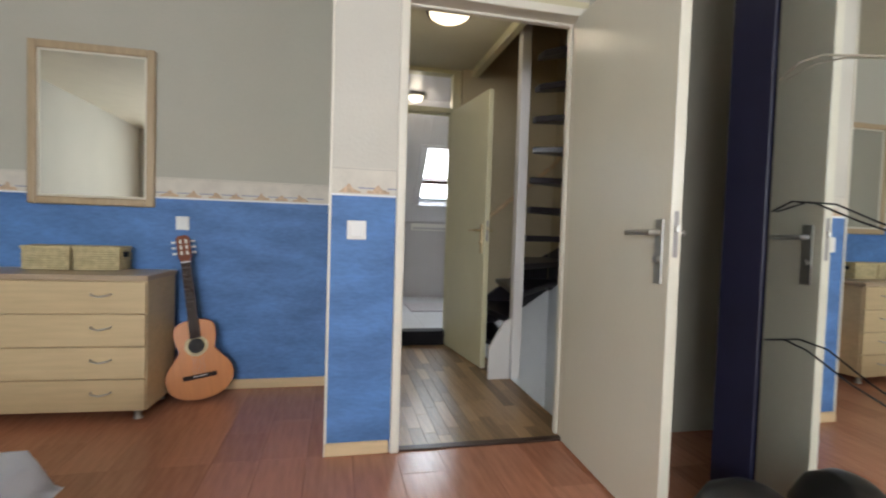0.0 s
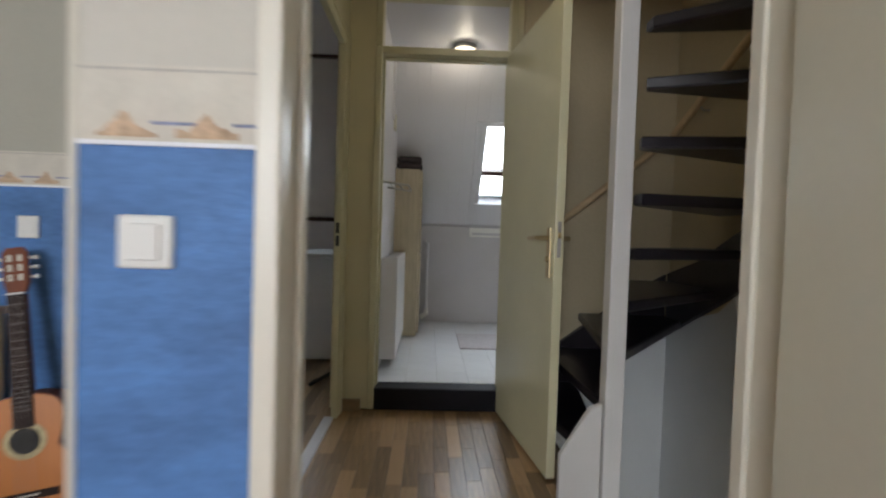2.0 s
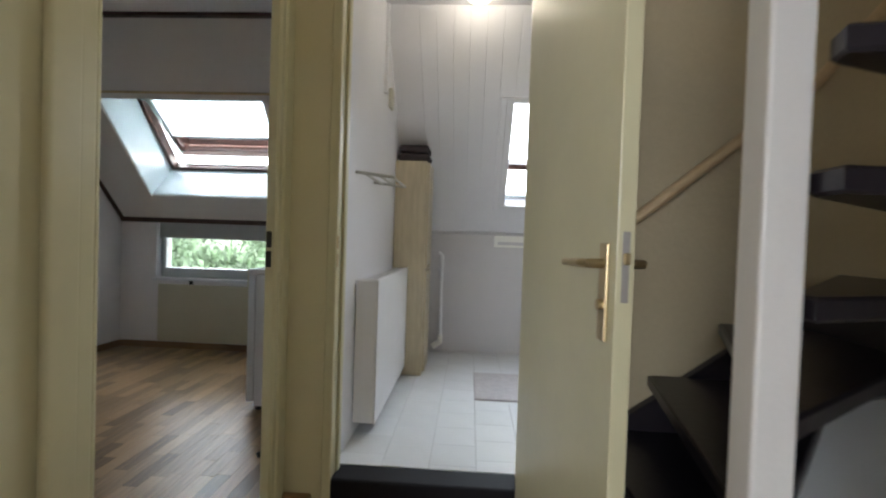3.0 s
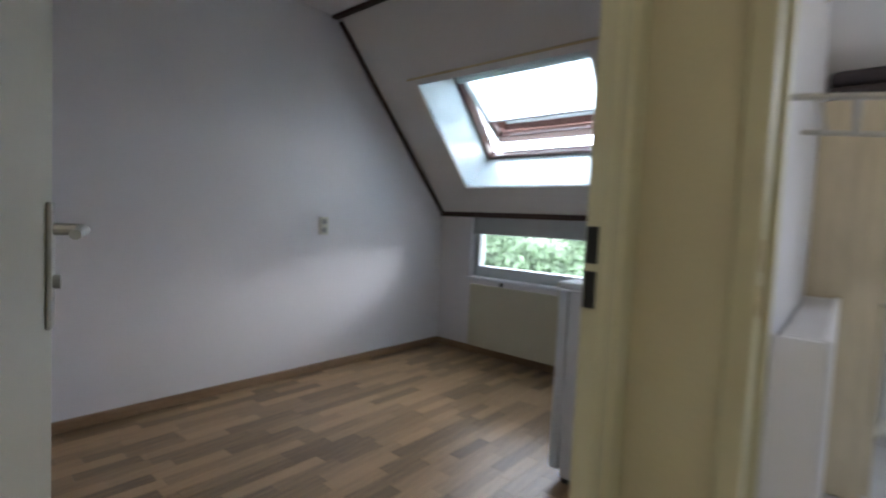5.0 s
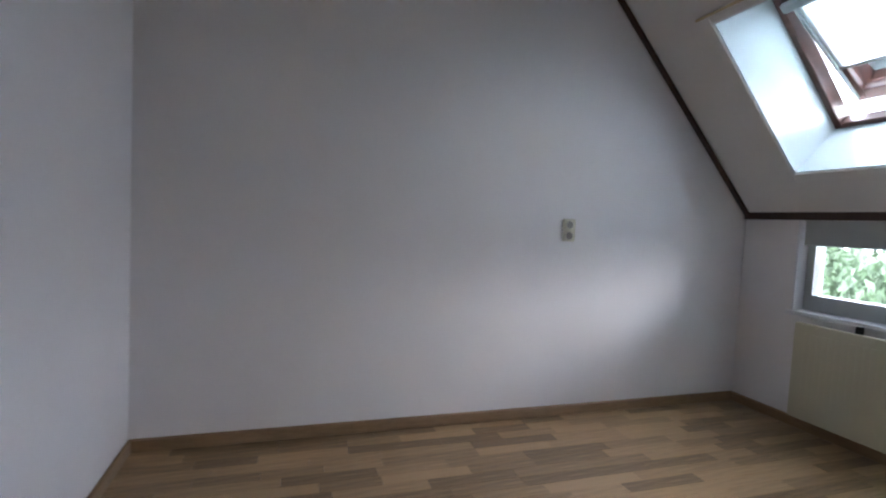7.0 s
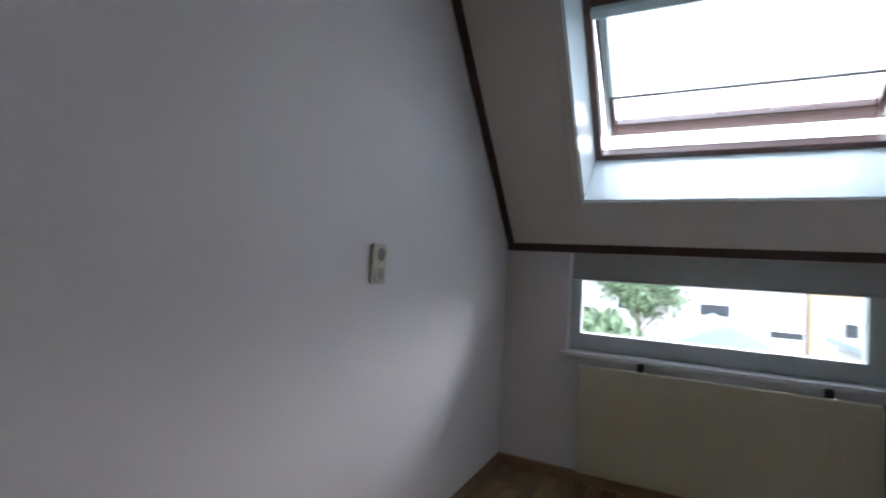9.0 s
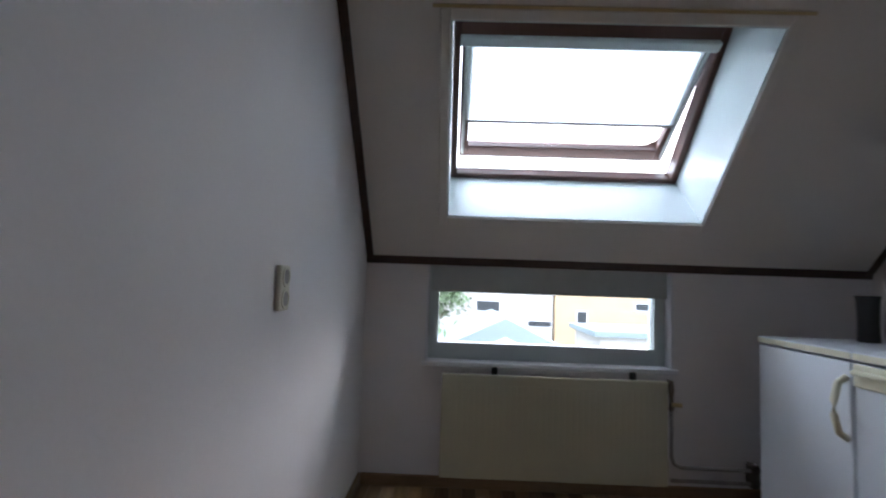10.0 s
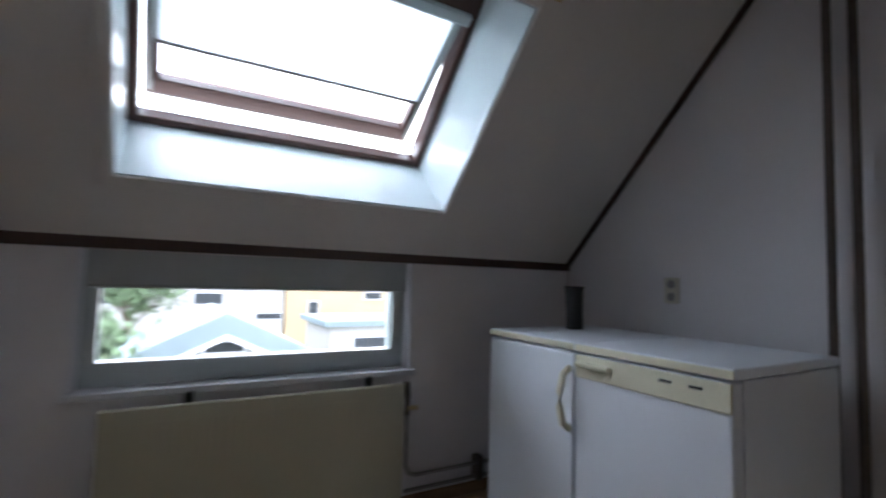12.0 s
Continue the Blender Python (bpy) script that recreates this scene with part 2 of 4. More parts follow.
def lathe(profile, sides=28, m=None):
    """A turned body from (radius, height) pairs."""
    b = bmesh.new()
    rings = [[b.verts.new((max(r, 1e-4) * math.cos(2 * math.pi * k / sides), max(r, 1e-4) * math.sin(2 * math.pi * k / sides), z)) for k in range(sides)] for r, z in profile]
    for a, c in zip(rings, rings[1:]):
        for k in range(sides):
            b.faces.new((a[k], a[(k + 1) % sides], c[(k + 1) % sides], c[k]))
    b.faces.new(rings[0][::-1]), b.faces.new(rings[-1])
    if m:
        b.transform(m)
    return b


def prism(outline, w0, w1, axis="y", bevel=0.0, seg=2):
    """An outline extruded along one axis: (u, v) are the two other axes in order."""
    b = bmesh.new()

    def at(u, v, w):
        return {"x": (w, u, v), "y": (u, w, v), "z": (u, v, w)}[axis]
    a = [b.verts.new(at(u, v, w0)) for u, v in outline]
    c = [b.verts.new(at(u, v, w1)) for u, v in outline]
    n = len(outline)
    b.faces.new(a), b.faces.new(c[::-1])
    for k in range(n):
        b.faces.new((a[k], a[(k + 1) % n], c[(k + 1) % n], c[k]))
    if bevel:
        caps = [e for e in b.edges if (e.verts[0] in a and e.verts[1] in a) or (e.verts[0] in c and e.verts[1] in c)]
        bmesh.ops.bevel(b, geom=caps, offset=bevel, segments=seg, profile=0.5, affect="EDGES")
    return b


def slab(u0, u1, v0, v1, w0, w1, holes=()):
    """A slab in local u, v with thickness w and real openings (u0, u1, v0, v1)."""
    us = sorted({u0, u1, *[min(max(h[i], u0), u1) for h in holes for i in (0, 1)]})
    vs = sorted({v0, v1, *[min(max(h[i], v0), v1) for h in holes for i in (2, 3)]})

    def solid(i, j):
        if not (0 <= i < len(us) - 1 and 0 <= j < len(vs) - 1):
            return False
        cu, cv = (us[i] + us[i + 1]) / 2, (vs[j] + vs[j + 1]) / 2
        return not any(h[0] < cu < h[1] and h[2] < cv < h[3] for h in holes)
    b = bmesh.new()
    made = {}

    def vert(i, j, k):
        if (i, j, k) not in made:
            made[i, j, k] = b.verts.new((us[i], vs[j], (w0, w1)[k]))
        return made[i, j, k]
    for i in range(len(us) - 1):
        for j in range(len(vs) - 1):
            if not solid(i, j):
                continue
            for k in (0, 1):
                b.faces.new((vert(i, j, k), vert(i + 1, j, k), vert(i + 1, j + 1, k), vert(i, j + 1, k)))
            for di, dj, e in ((-1, 0, ((i, j), (i, j + 1))), (1, 0, ((i + 1, j), (i + 1, j + 1))), (0, -1, ((i, j), (i + 1, j))), (0, 1, ((i, j + 1), (i + 1, j + 1)))):
                if not solid(i + di, j + dj):
                    p, q = e
                    b.faces.new((vert(*p, 0), vert(*q, 0), vert(*q, 1), vert(*p, 1)))
    return b


ALONG_X = Matrix(((1, 0, 0, 0), (0, 0, 1, 0), (0, 1, 0, 0), (0, 0, 0, 1)))
ALONG_Y = Matrix(((0, 0, 1, 0), (1, 0, 0, 0), (0, 1, 0, 0), (0, 0, 0, 1)))


def wall_x(name, x0, x1, y0, y1, z0, z1, mat, holes=(), label="", parent=None):
    b = slab(x0, x1, z0, z1, y0, y1, holes)
    b.transform(ALONG_X)
    ob = link(name, b, mat, parent)
    return ob if parent else tagged(ob, label, "wall", kind="structure")


def wall_y(name, x0, x1, y0, y1, z0, z1, mat, holes=(), label="", parent=None):
    b = slab(y0, y1, z0, z1, x0, x1, holes)
    b.transform(ALONG_Y)
    ob = link(name, b, mat, parent)
    return ob if parent else tagged(ob, label, "wall", kind="structure")


def flat(name, x0, x1, y0, y1, z0, z1, mat, label, category="floor"):
    return tagged(link(name, box((x0, y0, z0), (x1, y1, z1)), mat), label, category, kind="structure")


# ---- structure: bedroom ----
flat("floor_alcove", -2.6, 0.60, 2.75, 3.68, -0.12, -0.004, floor_gap, "reddish brown laminate floor of the alcove")
flat("floor_bedroom", -2.6, 2.6, -2.0, 2.75, -0.12, -0.004, floor_gap, "reddish brown laminate floor of the bedroom")
flat("ceiling_bedroom", -2.7, 2.7, -2.2, 2.80, 2.55, 2.65, hall_ceiling_paint, "plain pale ceiling of the bedroom", "ceiling")
flat("ceiling_alcove", -2.7, 0.665, 2.80, 3.735, 2.55, 2.65, hall_ceiling_paint, "plain pale ceiling of the alcove", "ceiling")
wall_x("wall_bedroom_door", 0.60, 2.6, 2.70, 2.80, 0, 2.55, hall_paint, [(0.88, 1.78, -1, 2.09)], "bedroom wall with a doorway to the landing")
wall_x("wall_alcove", -2.6, 0.60, 3.68, 3.700, 0, 2.55, white_wall, (), "alcove wall with blue dado and cream paper above")
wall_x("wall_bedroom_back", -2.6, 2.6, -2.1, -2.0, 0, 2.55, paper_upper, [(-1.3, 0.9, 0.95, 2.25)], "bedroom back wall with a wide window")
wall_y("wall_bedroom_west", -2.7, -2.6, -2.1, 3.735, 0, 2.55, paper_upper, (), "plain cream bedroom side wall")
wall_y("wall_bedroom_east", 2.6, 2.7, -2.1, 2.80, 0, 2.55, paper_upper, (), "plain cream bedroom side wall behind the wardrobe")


def papered(ob, x0, x1, y, upper, mat_side=-1):
    """Cream paper above, blue paper below, a printed border between, all on the face towards -y."""
    part("upper_paper", box((x0, y - 0.003, 1.28), (x1, y, 2.55)), upper, ob, "cream textured wallpaper")
    part("dado_paper", box((x0, y - 0.003, 0.0), (x1, y, 1.155)), paper_blue, ob, "mottled blue wallpaper")
    part("border_paper", box((x0, y - 0.005, 1.155), (x1, y, 1.28)), paper_border, ob, "cream wallpaper border with a beach motif")
    part("border_edge", box((x0, y - 0.0065, 1.155), (x1, y - 0.005, 1.162)), sheet_white, ob)
    part("border_line", box((x0, y - 0.0062, 1.272), (x1, y - 0.005, 1.2735)), pipe_grey, ob)
    rng = random.Random(int((x0 + 9) * 100))
    x = x0 + 0.03
    while x < x1 - 0.12:
        w = rng.uniform(0.07, 0.13)
        w = min(w, x1 - x - 0.01)
        pts = [(x + w * k / 10, 1.172 + 0.012 * rng.random() + 0.035 * math.exp(-((k - 5) / 2.2) ** 2) * rng.uniform(0.4, 1.2)) for k in range(11)]
        part("border_motif", prism([(x, 1.168), (x + w, 1.168), *pts[::-1]], y - 0.0064, y - 0.0052, "y"), sand, ob)
        part("border_sea", box((x + w * 0.9, y - 0.0062, 1.188), (min(x1, x + w + 0.09), y - 0.0052, 1.193)), ink, ob)
        x += w + rng.uniform(0.02, 0.06)


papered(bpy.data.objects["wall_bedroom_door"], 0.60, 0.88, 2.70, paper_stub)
part("upper_paper", box((1.785, 2.697, 0.0), (2.6, 2.70, 2.55)), paper_upper, bpy.data.objects["wall_bedroom_door"])
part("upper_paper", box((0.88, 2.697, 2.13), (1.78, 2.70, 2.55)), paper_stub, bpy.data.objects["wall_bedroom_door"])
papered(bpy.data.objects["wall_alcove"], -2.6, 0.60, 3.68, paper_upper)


def baseboard(name, lo, hi, mat, label):
    return tagged(link(name, box(lo, hi, 0.006), mat), label, "baseboard", kind="structure")


baseboard("baseboard_stub", (0.592, 2.682, 0), (0.875, 2.697, 0.06), pine, "pale pine skirting board")
baseboard("baseboard_alcove", (-2.6, 3.662, 0), (0.595, 3.677, 0.06), pine, "pale pine skirting board in the alcove")
tagged(link("trim_corner", box((0.588, 2.69, 0), (0.60, 2.80, 2.55), 0.003), bedroom_frame), "white corner strip on the wall end", "trim", kind="structure")
win = tagged(link("window_bedroom", slab(-1.3, 0.9, 0.95, 2.25, -2.09, -2.03, [(-1.23, -0.24, 1.02, 2.18), (-0.16, 0.83, 1.02, 2.18)]), window_pvc), "white bedroom window with two panes", "window", kind="structure")
win.data.transform(ALONG_X)

# ---- structure: landing ----
flat("floor_hall", 0.60, 1.825, 2.70, 4.79, -0.12, -0.008, floor_gap, "oak strip laminate floor of the landing")
CEIL = 2.43
flat("ceiling_hall", 0.60, 1.78, 2.80, 4.69, CEIL, CEIL + 0.1, hall_ceiling_paint, "cream ceiling of the landing", "ceiling")
wall_y("wall_hall_room", 0.60, 0.665, 2.80, 3.68, 0, 2.55, cream_gloss, (), "cream wall between landing and bedroom")
wall_y("wall_hall_opening", 0.64, 0.665, 3.68, 4.69, 0, 2.55, cream_gloss, [(3.68, 4.58, -1, 2.09)], "thin cream wall round the doorway of the empty room")
wall_x("wall_hall_bath", 0.60, 2.6, 4.69, 4.79, 0, 2.55, hall_paint, [(0.815, 1.63, -1, 2.41)], "cream landing wall with the bathroom doorway")
# stairwell shaft
wall_y("wall_stair_east", 2.55, 2.65, 2.70, 4.79, -2.7, 4.6, stair_wall, (), "rough cream stairwell wall")
wall_x("wall_stair_north", 1.66, 2.55, 4.64, 4.69, -2.7, 4.6, stair_wall, (), "rough cream stairwell wall with handrail")
wall_x("wall_stair_south", 1.78, 2.55, 2.80, 2.85, 2.55, 4.6, stair_wall, (), "upper stairwell wall")
wall_y("wall_stair_west", 1.76, 1.80, 2.85, 4.64, CEIL, 4.6, stair_wall, (), "stairwell wall above the landing ceiling")
# unseen opening, added so that sky light reaches the lower stairwell walls
wall_x("wall_stair_below", 1.78, 2.55, 2.75, 2.80, -2.7, 0, stair_wall, [(1.98, 2.42, -2.0, -1.0)], "stairwell wall under the bedroom doorway with an added light opening")
wall_y("wall_landing_edge", 1.78, 1.825, 2.80, 4.64, -2.7, -0.12, stair_wall, (), "stairwell wall under the edge of the landing")
# no boards here: the near-black joint colour stands in for the gloom below
flat("floor_below", 1.78, 2.6, 2.75, 4.69, -2.8, -2.7, floor_gap, "floor of the storey below, coloured dark for its dimness")
flat("ceiling_stair", 1.7, 2.65, 2.7, 4.79, 4.6, 4.7, stair_wall, "ceiling over the stairwell", "ceiling")
tagged(link("trim_stairwell", box((1.74, 2.85, CEIL - 0.06), (1.80, 4.64, CEIL + 0.1), 0.006), cream_gloss), "cream edge beam of the stairwell", "trim", kind="structure")


def frame_set(name, axis, at0, at1, u0, u1, top, w, mat, label, reveal):
    """Door lining: two jambs and a head with stops, round an opening u0..u1."""
    e = tagged(new(name), label, "door frame", kind="structure")
    for nm, a, b, z0, z1 in (("jamb", u0 - w, u0, 0, top + w), ("jamb", u1, u1 + w, 0, top + w), ("head", u0, u1, top, top + w)):
        lo, hi = ((a, at0, z0), (b, at1, z1)) if axis == "x" else ((at0, a, z0), (at1, b, z1))
        part(nm, box(lo, hi, 0.006, 2), mat, e)
    m = (at0 + at1) / 2
    for a, b, z0, z1 in ((u0, u0 + 0.012, 0, top), (u1 - 0.012, u1, 0, top), (u0 + 0.012, u1 - 0.012, top - 0.012, top)):
        lo, hi = ((a, m + reveal, z0), (b, m + reveal + 0.035, z1)) if axis == "x" else ((m + reveal, a, z0), (m + reveal + 0.035, b, z1))
        part("stop", box(lo, hi, 0.003), mat, e)
    return e


frame_set("door_frame_bedroom", "x", 2.675, 2.815, 0.92, 1.74, 2.05, 0.04, bedroom_frame, "white-painted bedroom door frame", 0.02)
frame_set("door_frame_room", "y", 0.640, 0.676, 3.72, 4.54, 2.05, 0.04, cream_gloss, "cream-painted door frame of the empty room", -0.019)
frame_set("door_frame_bath", "x", 4.675, 4.80, 0.855, 1.588, 2.055, 0.04, cream_gloss, "cream-painted bathroom door frame with a glazed transom", 0.0)
room_frame = bpy.data.objects["door_frame_room"]
for y0, y1, z0, z1 in ((3.615, 3.682, 0, 2.15), (4.578, 4.64, 0, 2.15), (3.682, 4.578, 2.088, 2.15)):
    part("architrave", box((0.664, y0, z0), (0.682, y1, z1), 0.007, 3), cream_gloss, room_frame)
bath_frame = bpy.data.objects["door_frame_bath"]
for lo, hi in (((0.815, 4.68, 2.095), (0.855, 4.795, 2.42)), ((1.588, 4.68, 2.095), (1.628, 4.795, 2.42)), ((0.855, 4.68, 2.395), (1.588, 4.795, 2.43))):
    part("transom_frame", box(lo, hi, 0.005), cream_gloss, bath_frame)
part("transom_pane", box((0.855, 4.735, 2.095), (1.588, 4.739, 2.395)), clear, bath_frame)
for z in (0.95, 1.02):
    part("strike_plate", box((0.643, 4.524, z), (0.662, 4.5285, z + 0.058), 0.001), black_plastic, bpy.data.objects["door_frame_room"])
    part("strike_plate", box((0.85, 4.68, z), (0.857, 4.70, z + 0.05), 0.001), brass, bath_frame)
tagged(link("bath_step", box((0.855, 4.672, 0), (1.588, 4.80, 0.128), 0.008, 2), black_step), "black step up into the bathroom", "step", kind="structure")
baseboard("baseboard_hall", (0.667, 4.645, 0), (0.78, 4.687, 0.06), oak_base, "dark oak skirting block beside the door frames")
tagged(link("threshold_bedroom", box((0.92, 2.69, -0.002), (1.74, 2.74, 0.007), 0.003), dark_trim), "dark floor strip in the bedroom doorway", "threshold", kind="structure")
tagged(link("threshold_room", box((0.600, 3.72, -0.002), (0.655, 4.54, 0.009), 0.003), sill_white), "pale floor strip in the doorway of the empty room", "threshold", kind="structure")


def lever(parent, m, mat, side=1):
    """Lever handle on a long back plate; local x out of the door, y along it."""
    h = part("door_handle", box((0, -0.02, -0.17), (0.008, 0.02, 0.045), 0.003, 2), mat, parent, "metal lever handle on a back plate")
    h.matrix_local = m
    part("lever", tube([(0.008, 0, 0), (0.045, 0, 0), (0.05, side * 0.02, 0), (0.05, side * 0.125, -0.003)], [0.011, 0.010, 0.010, 0.008], 10), mat, h)
    part("key_rose", lathe([(0.012, 0), (0.012, 0.012), (0.005, 0.013)], 16, Matrix.Translation((0.006, 0, -0.09)) @ pose(0, 0, 0, 0, 90, 0)), mat, h)
    return h


def door(name, m, width, height, mat, label, hand, handle_mat):
    """A flush leaf hung at the local origin, running along +y, 4 cm thick in x."""
    d = thing(name, m, label, "door")
    part("leaf", box((0, 0.003, 0.012), (0.04, width, height), 0.003, 2), mat, d)
    lever(d, pose(0.0405, width - 0.05, 1.03), handle_mat, -1)
    lever(d, pose(-0.0005, width - 0.05, 1.03, 0, 0, 180), handle_mat, 1)
    part("lock_plate", box((0.012, width - 0.0005, 0.95), (0.028, width + 0.0012, 1.10), 0.0006), pipe_grey, d, "metal lock plate")
    part("latch", box((0.013, width, 1.03), (0.027, width + 0.012, 1.055), 0.003), handle_mat, d)
    for z in (0.25, 1.35, 1.8):
        part("hinge", tube([(-0.004, -0.002, z), (-0.004, -0.002, z + 0.08)], 0.007, 10), mat, d)
    return d


door("bedroom_door", pose(1.751, 2.672, 0, 0, 0, 177.5), 0.76, 2.04, door_paint, "cream flush door standing wide open into the bedroom", 1, metal)
door("room_door", pose(0.597, 3.735, 0, 0, 0, 72.5), 0.76, 2.04, door_paint, "cream flush door open into the empty room", 1, metal)
door("bath_door", pose(1.605, 4.668, 0, 0, 0, 188), 0.775, 2.055, cream_gloss, "cream flush bathroom door open onto the landing", 1, brass)

# stairs: winders round a tall post, climbing towards the bedroom wall
stairs = thing("staircase", pose(0, 0, 0), "dark-painted open winder staircase with white newel post", "stairs")
part("newel_post", box((1.822, 3.655, 0), (1.892, 3.725, 4.5), 0.006, 2), post_white, stairs, "tall white-painted newel post")
ends = [(1.62, 4.60), (1.80, 4.62), (2.02, 4.62), (2.26, 4.62), (2.52, 4.44), (2.53, 4.16), (2.53, 3.90), (2.53, 3.68), (2.53, 3.48), (2.53, 3.28), (2.53, 3.06), (2.53, 2.90), (2.53, 2.70), (2.53, 2.5)]
near = [(1.80, 3.72), (1.83, 3.74), (1.86, 3.74), (1.89, 3.72), (1.90, 3.70), (1.90, 3.67), (1.90, 3.64), (1.90, 3.60), (1.885, 3.59), (1.885, 3.57), (1.885, 3.54), (1.885, 3.49), (1.885, 3.44), (1.885, 3.38)]
for k in range(1, 12):
    a, b2, c, d = near[k - 1], ends[k - 1], ends[min(k + 1, 13)], near[min(k + 1, 13)]
    outline = [a, b2, c, d]
    if k == 4 or k == 3:
        outline = [a, b2, (2.53, 4.62), c, d] if k == 4 else [a, b2, (2.5, 4.62), c, d]
    z = 1.002 + 0.198 * (k - 5)
    part("tread", prism(outline, z - 0.042, z, "z", 0.006, 1), stair_black, stairs, "dark worn wooden tread")
part("string_board", prism([(1.66, 0.02), (2.30, 0.355), (2.515, 0.50), (2.515, 0.84), (2.30, 0.715), (2.13, 0.59), (1.88, 0.41), (1.66, 0.27)], 4.605, 4.638, "y", 0.004, 1), stair_black, stairs)
part("string_board", prism([(4.60, 0.50), (4.49, 0.555), (3.95, 0.835), (3.70, 1.015), (2.86, 1.79), (2.86, 2.12), (3.66, 1.375), (3.80, 1.25), (3.97, 1.09), (4.30, 0.935), (4.60, 0.85)], 2.515, 2.548, "x", 0.004, 1), stair_black, stairs)
for nm, b in (("wall_stair_north", prism([(1.83, -2.6), (2.543, -2.6), (2.543, 0.56), (2.30, 0.38), (1.83, 0.10)], 4.634, 4.639, "y")), ("wall_stair_east", prism([(2.81, -2.6), (4.634, -2.6), (4.634, 0.55), (4.15, 0.70), (3.66, 1.10), (2.81, 1.85)], 2.543, 2.549, "x"))):
    part("lower_plaster", b, stair_panel, bpy.data.objects[nm], "grey-white plaster below the stair string")
part("low_string", prism([(1.66, 0.0), (1.815, 0.0), (1.815, 0.42), (1.77, 0.40), (1.66, 0.22)], 3.66, 3.69, "y", 0.004, 1), post_white, stairs, "white cut-off string board at the stair foot")
rail = thing("handrail", pose(0, 0, 0), "brown wooden handrail on brackets along the stairwell wall", "handrail")
for pts in ([(1.80, 4.58, 1.05), (2.47, 4.58, 1.60)], [(2.49, 4.55, 1.62), (2.49, 3.0, 2.36)]):
    r = part("rail_bar", tube(pts, 0.02, 12), pine, rail, "round wooden rail")
    for f in (0.15, 0.85):
        p = Vector(pts[0]).lerp(Vector(pts[1]), f)
        q = p + (Vector((0, 0.06, -0.03)) if pts[0][1] == pts[1][1] else Vector((0.06, 0, -0.03)))
        part("rail_bracket", tube([p, (p + q) / 2 + Vector((0, 0, -0.015)), q], 0.006, 8), metal, rail)


def ceiling_lamp(x, y, z, r, ring, gl, label):
    t = thing("ceiling_lamp", pose(x, y, z), label, "lamp")
    part("ring", lathe([(r * 0.7, 0), (r, -0.004), (r * 1.02, -0.02), (r * 0.98, -0.034), (r * 0.9, -0.034)], 40), ring, t, "dark rim")
    part("glass_bowl", lathe([(r * 0.9, -0.028), (r * 0.86, -0.045), (r * 0.68, -0.064), (r * 0.4, -0.078), (r * 0.12, -0.083)], 40), gl, t, "glowing frosted glass bowl", True).visible_shadow = False


ceiling_lamp(1.29, 3.58, CEIL, 0.145, black_plastic, bulb_glow, "round ceiling lamp with a lit frosted bowl and dark rim")

# ---- structure: empty room ----
RW, RN, KZ = 0.80, 7.0, 1.15
flat("floor_room", -1.79, 0.60, 3.70, RN, -0.12, -0.004, floor_gap, "oak strip laminate floor of the empty room")
flat("floor_room_bay", 0.60, 0.822, 4.79, RN, -0.12, -0.004, floor_gap, "oak strip laminate floor beside the refrigerators")
flat("ceiling_room", -1.89, 0.83, 3.69, 5.95, CEIL, CEIL + 0.1, white_wall, "white ceiling of the empty room", "ceiling")
wall_y("wall_room_west", -1.89, -1.79, 3.69, 7.6, 0, 3.0, white_wall, (), "white painted wall with a double socket")
wall_x("wall_room_south", -1.79, 0.60, 3.701, 3.720, 0, CEIL, white_wall, (), "white painted wall beside the room door")
wall_y("wall_room_east", 0.822, 0.834, 4.79, 7.6, 0, 3.0, white_wall, (), "white painted wall behind the refrigerators")
wall_x("wall_room_window", -1.79, 0.822, RN, RN + 0.16, -0.1, KZ - 0.004, white_wall, [(-1.465, -0.19, 0.635, 1.138)], "white knee wall with a low strip window")
SL = math.atan2(1.07, 1.0)
SLOPE = Matrix(((1, 0, 0, 0), (0, -math.cos(SL), math.sin(SL), RN), (0, math.sin(SL), math.cos(SL), KZ), (0, 0, 0, 1)))
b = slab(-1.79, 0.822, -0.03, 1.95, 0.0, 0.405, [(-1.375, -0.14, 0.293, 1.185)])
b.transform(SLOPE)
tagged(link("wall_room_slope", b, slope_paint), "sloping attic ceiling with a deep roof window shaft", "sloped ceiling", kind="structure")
# pale shaft lining
lining = tagged(new("window_roof_shaft"), "pale glossy lining of the roof window shaft", "window", kind="structure")
for lo, hi in (((-1.375, 0.293, -0.004), (-1.367, 1.185, 0.405)), ((-0.148, 0.293, -0.004), (-0.14, 1.185, 0.405)), ((-1.367, 0.293, -0.004), (-0.148, 0.301, 0.405)), ((-1.367, 1.177, -0.004), (-0.148, 1.185, 0.405))):
    b = box(lo, hi)
    b.transform(SLOPE)
    part("lining_board", b, reveal_white, lining)
for lo, hi in (((-1.413, 0.255, -0.014), (-1.373, 1.225, 0)), ((-0.142, 0.255, -0.014), (-0.10, 1.225, 0)), ((-1.373, 0.255, -0.014), (-0.142, 0.296, 0)), ((-1.373, 1.183, -0.014), (-0.142, 1.225, 0))):
    b = box(lo, hi, 0.004)
    b.transform(SLOPE)
    part("edge_moulding", b, slope_paint, lining)
b = box((-1.44, 1.225, -0.016), (-0.07, 1.236, 0))
b.transform(SLOPE)
part("edge_moulding", b, brass, lining, "thin yellowed strip above the shaft")


def trim(name, lo, hi, m=None, label="dark brown stained trim strip"):
    b = box(lo, hi, 0.004)
    if m:
        b.transform(m)
    return tagged(link(name, b, dark_trim), label, "trim", kind="structure")


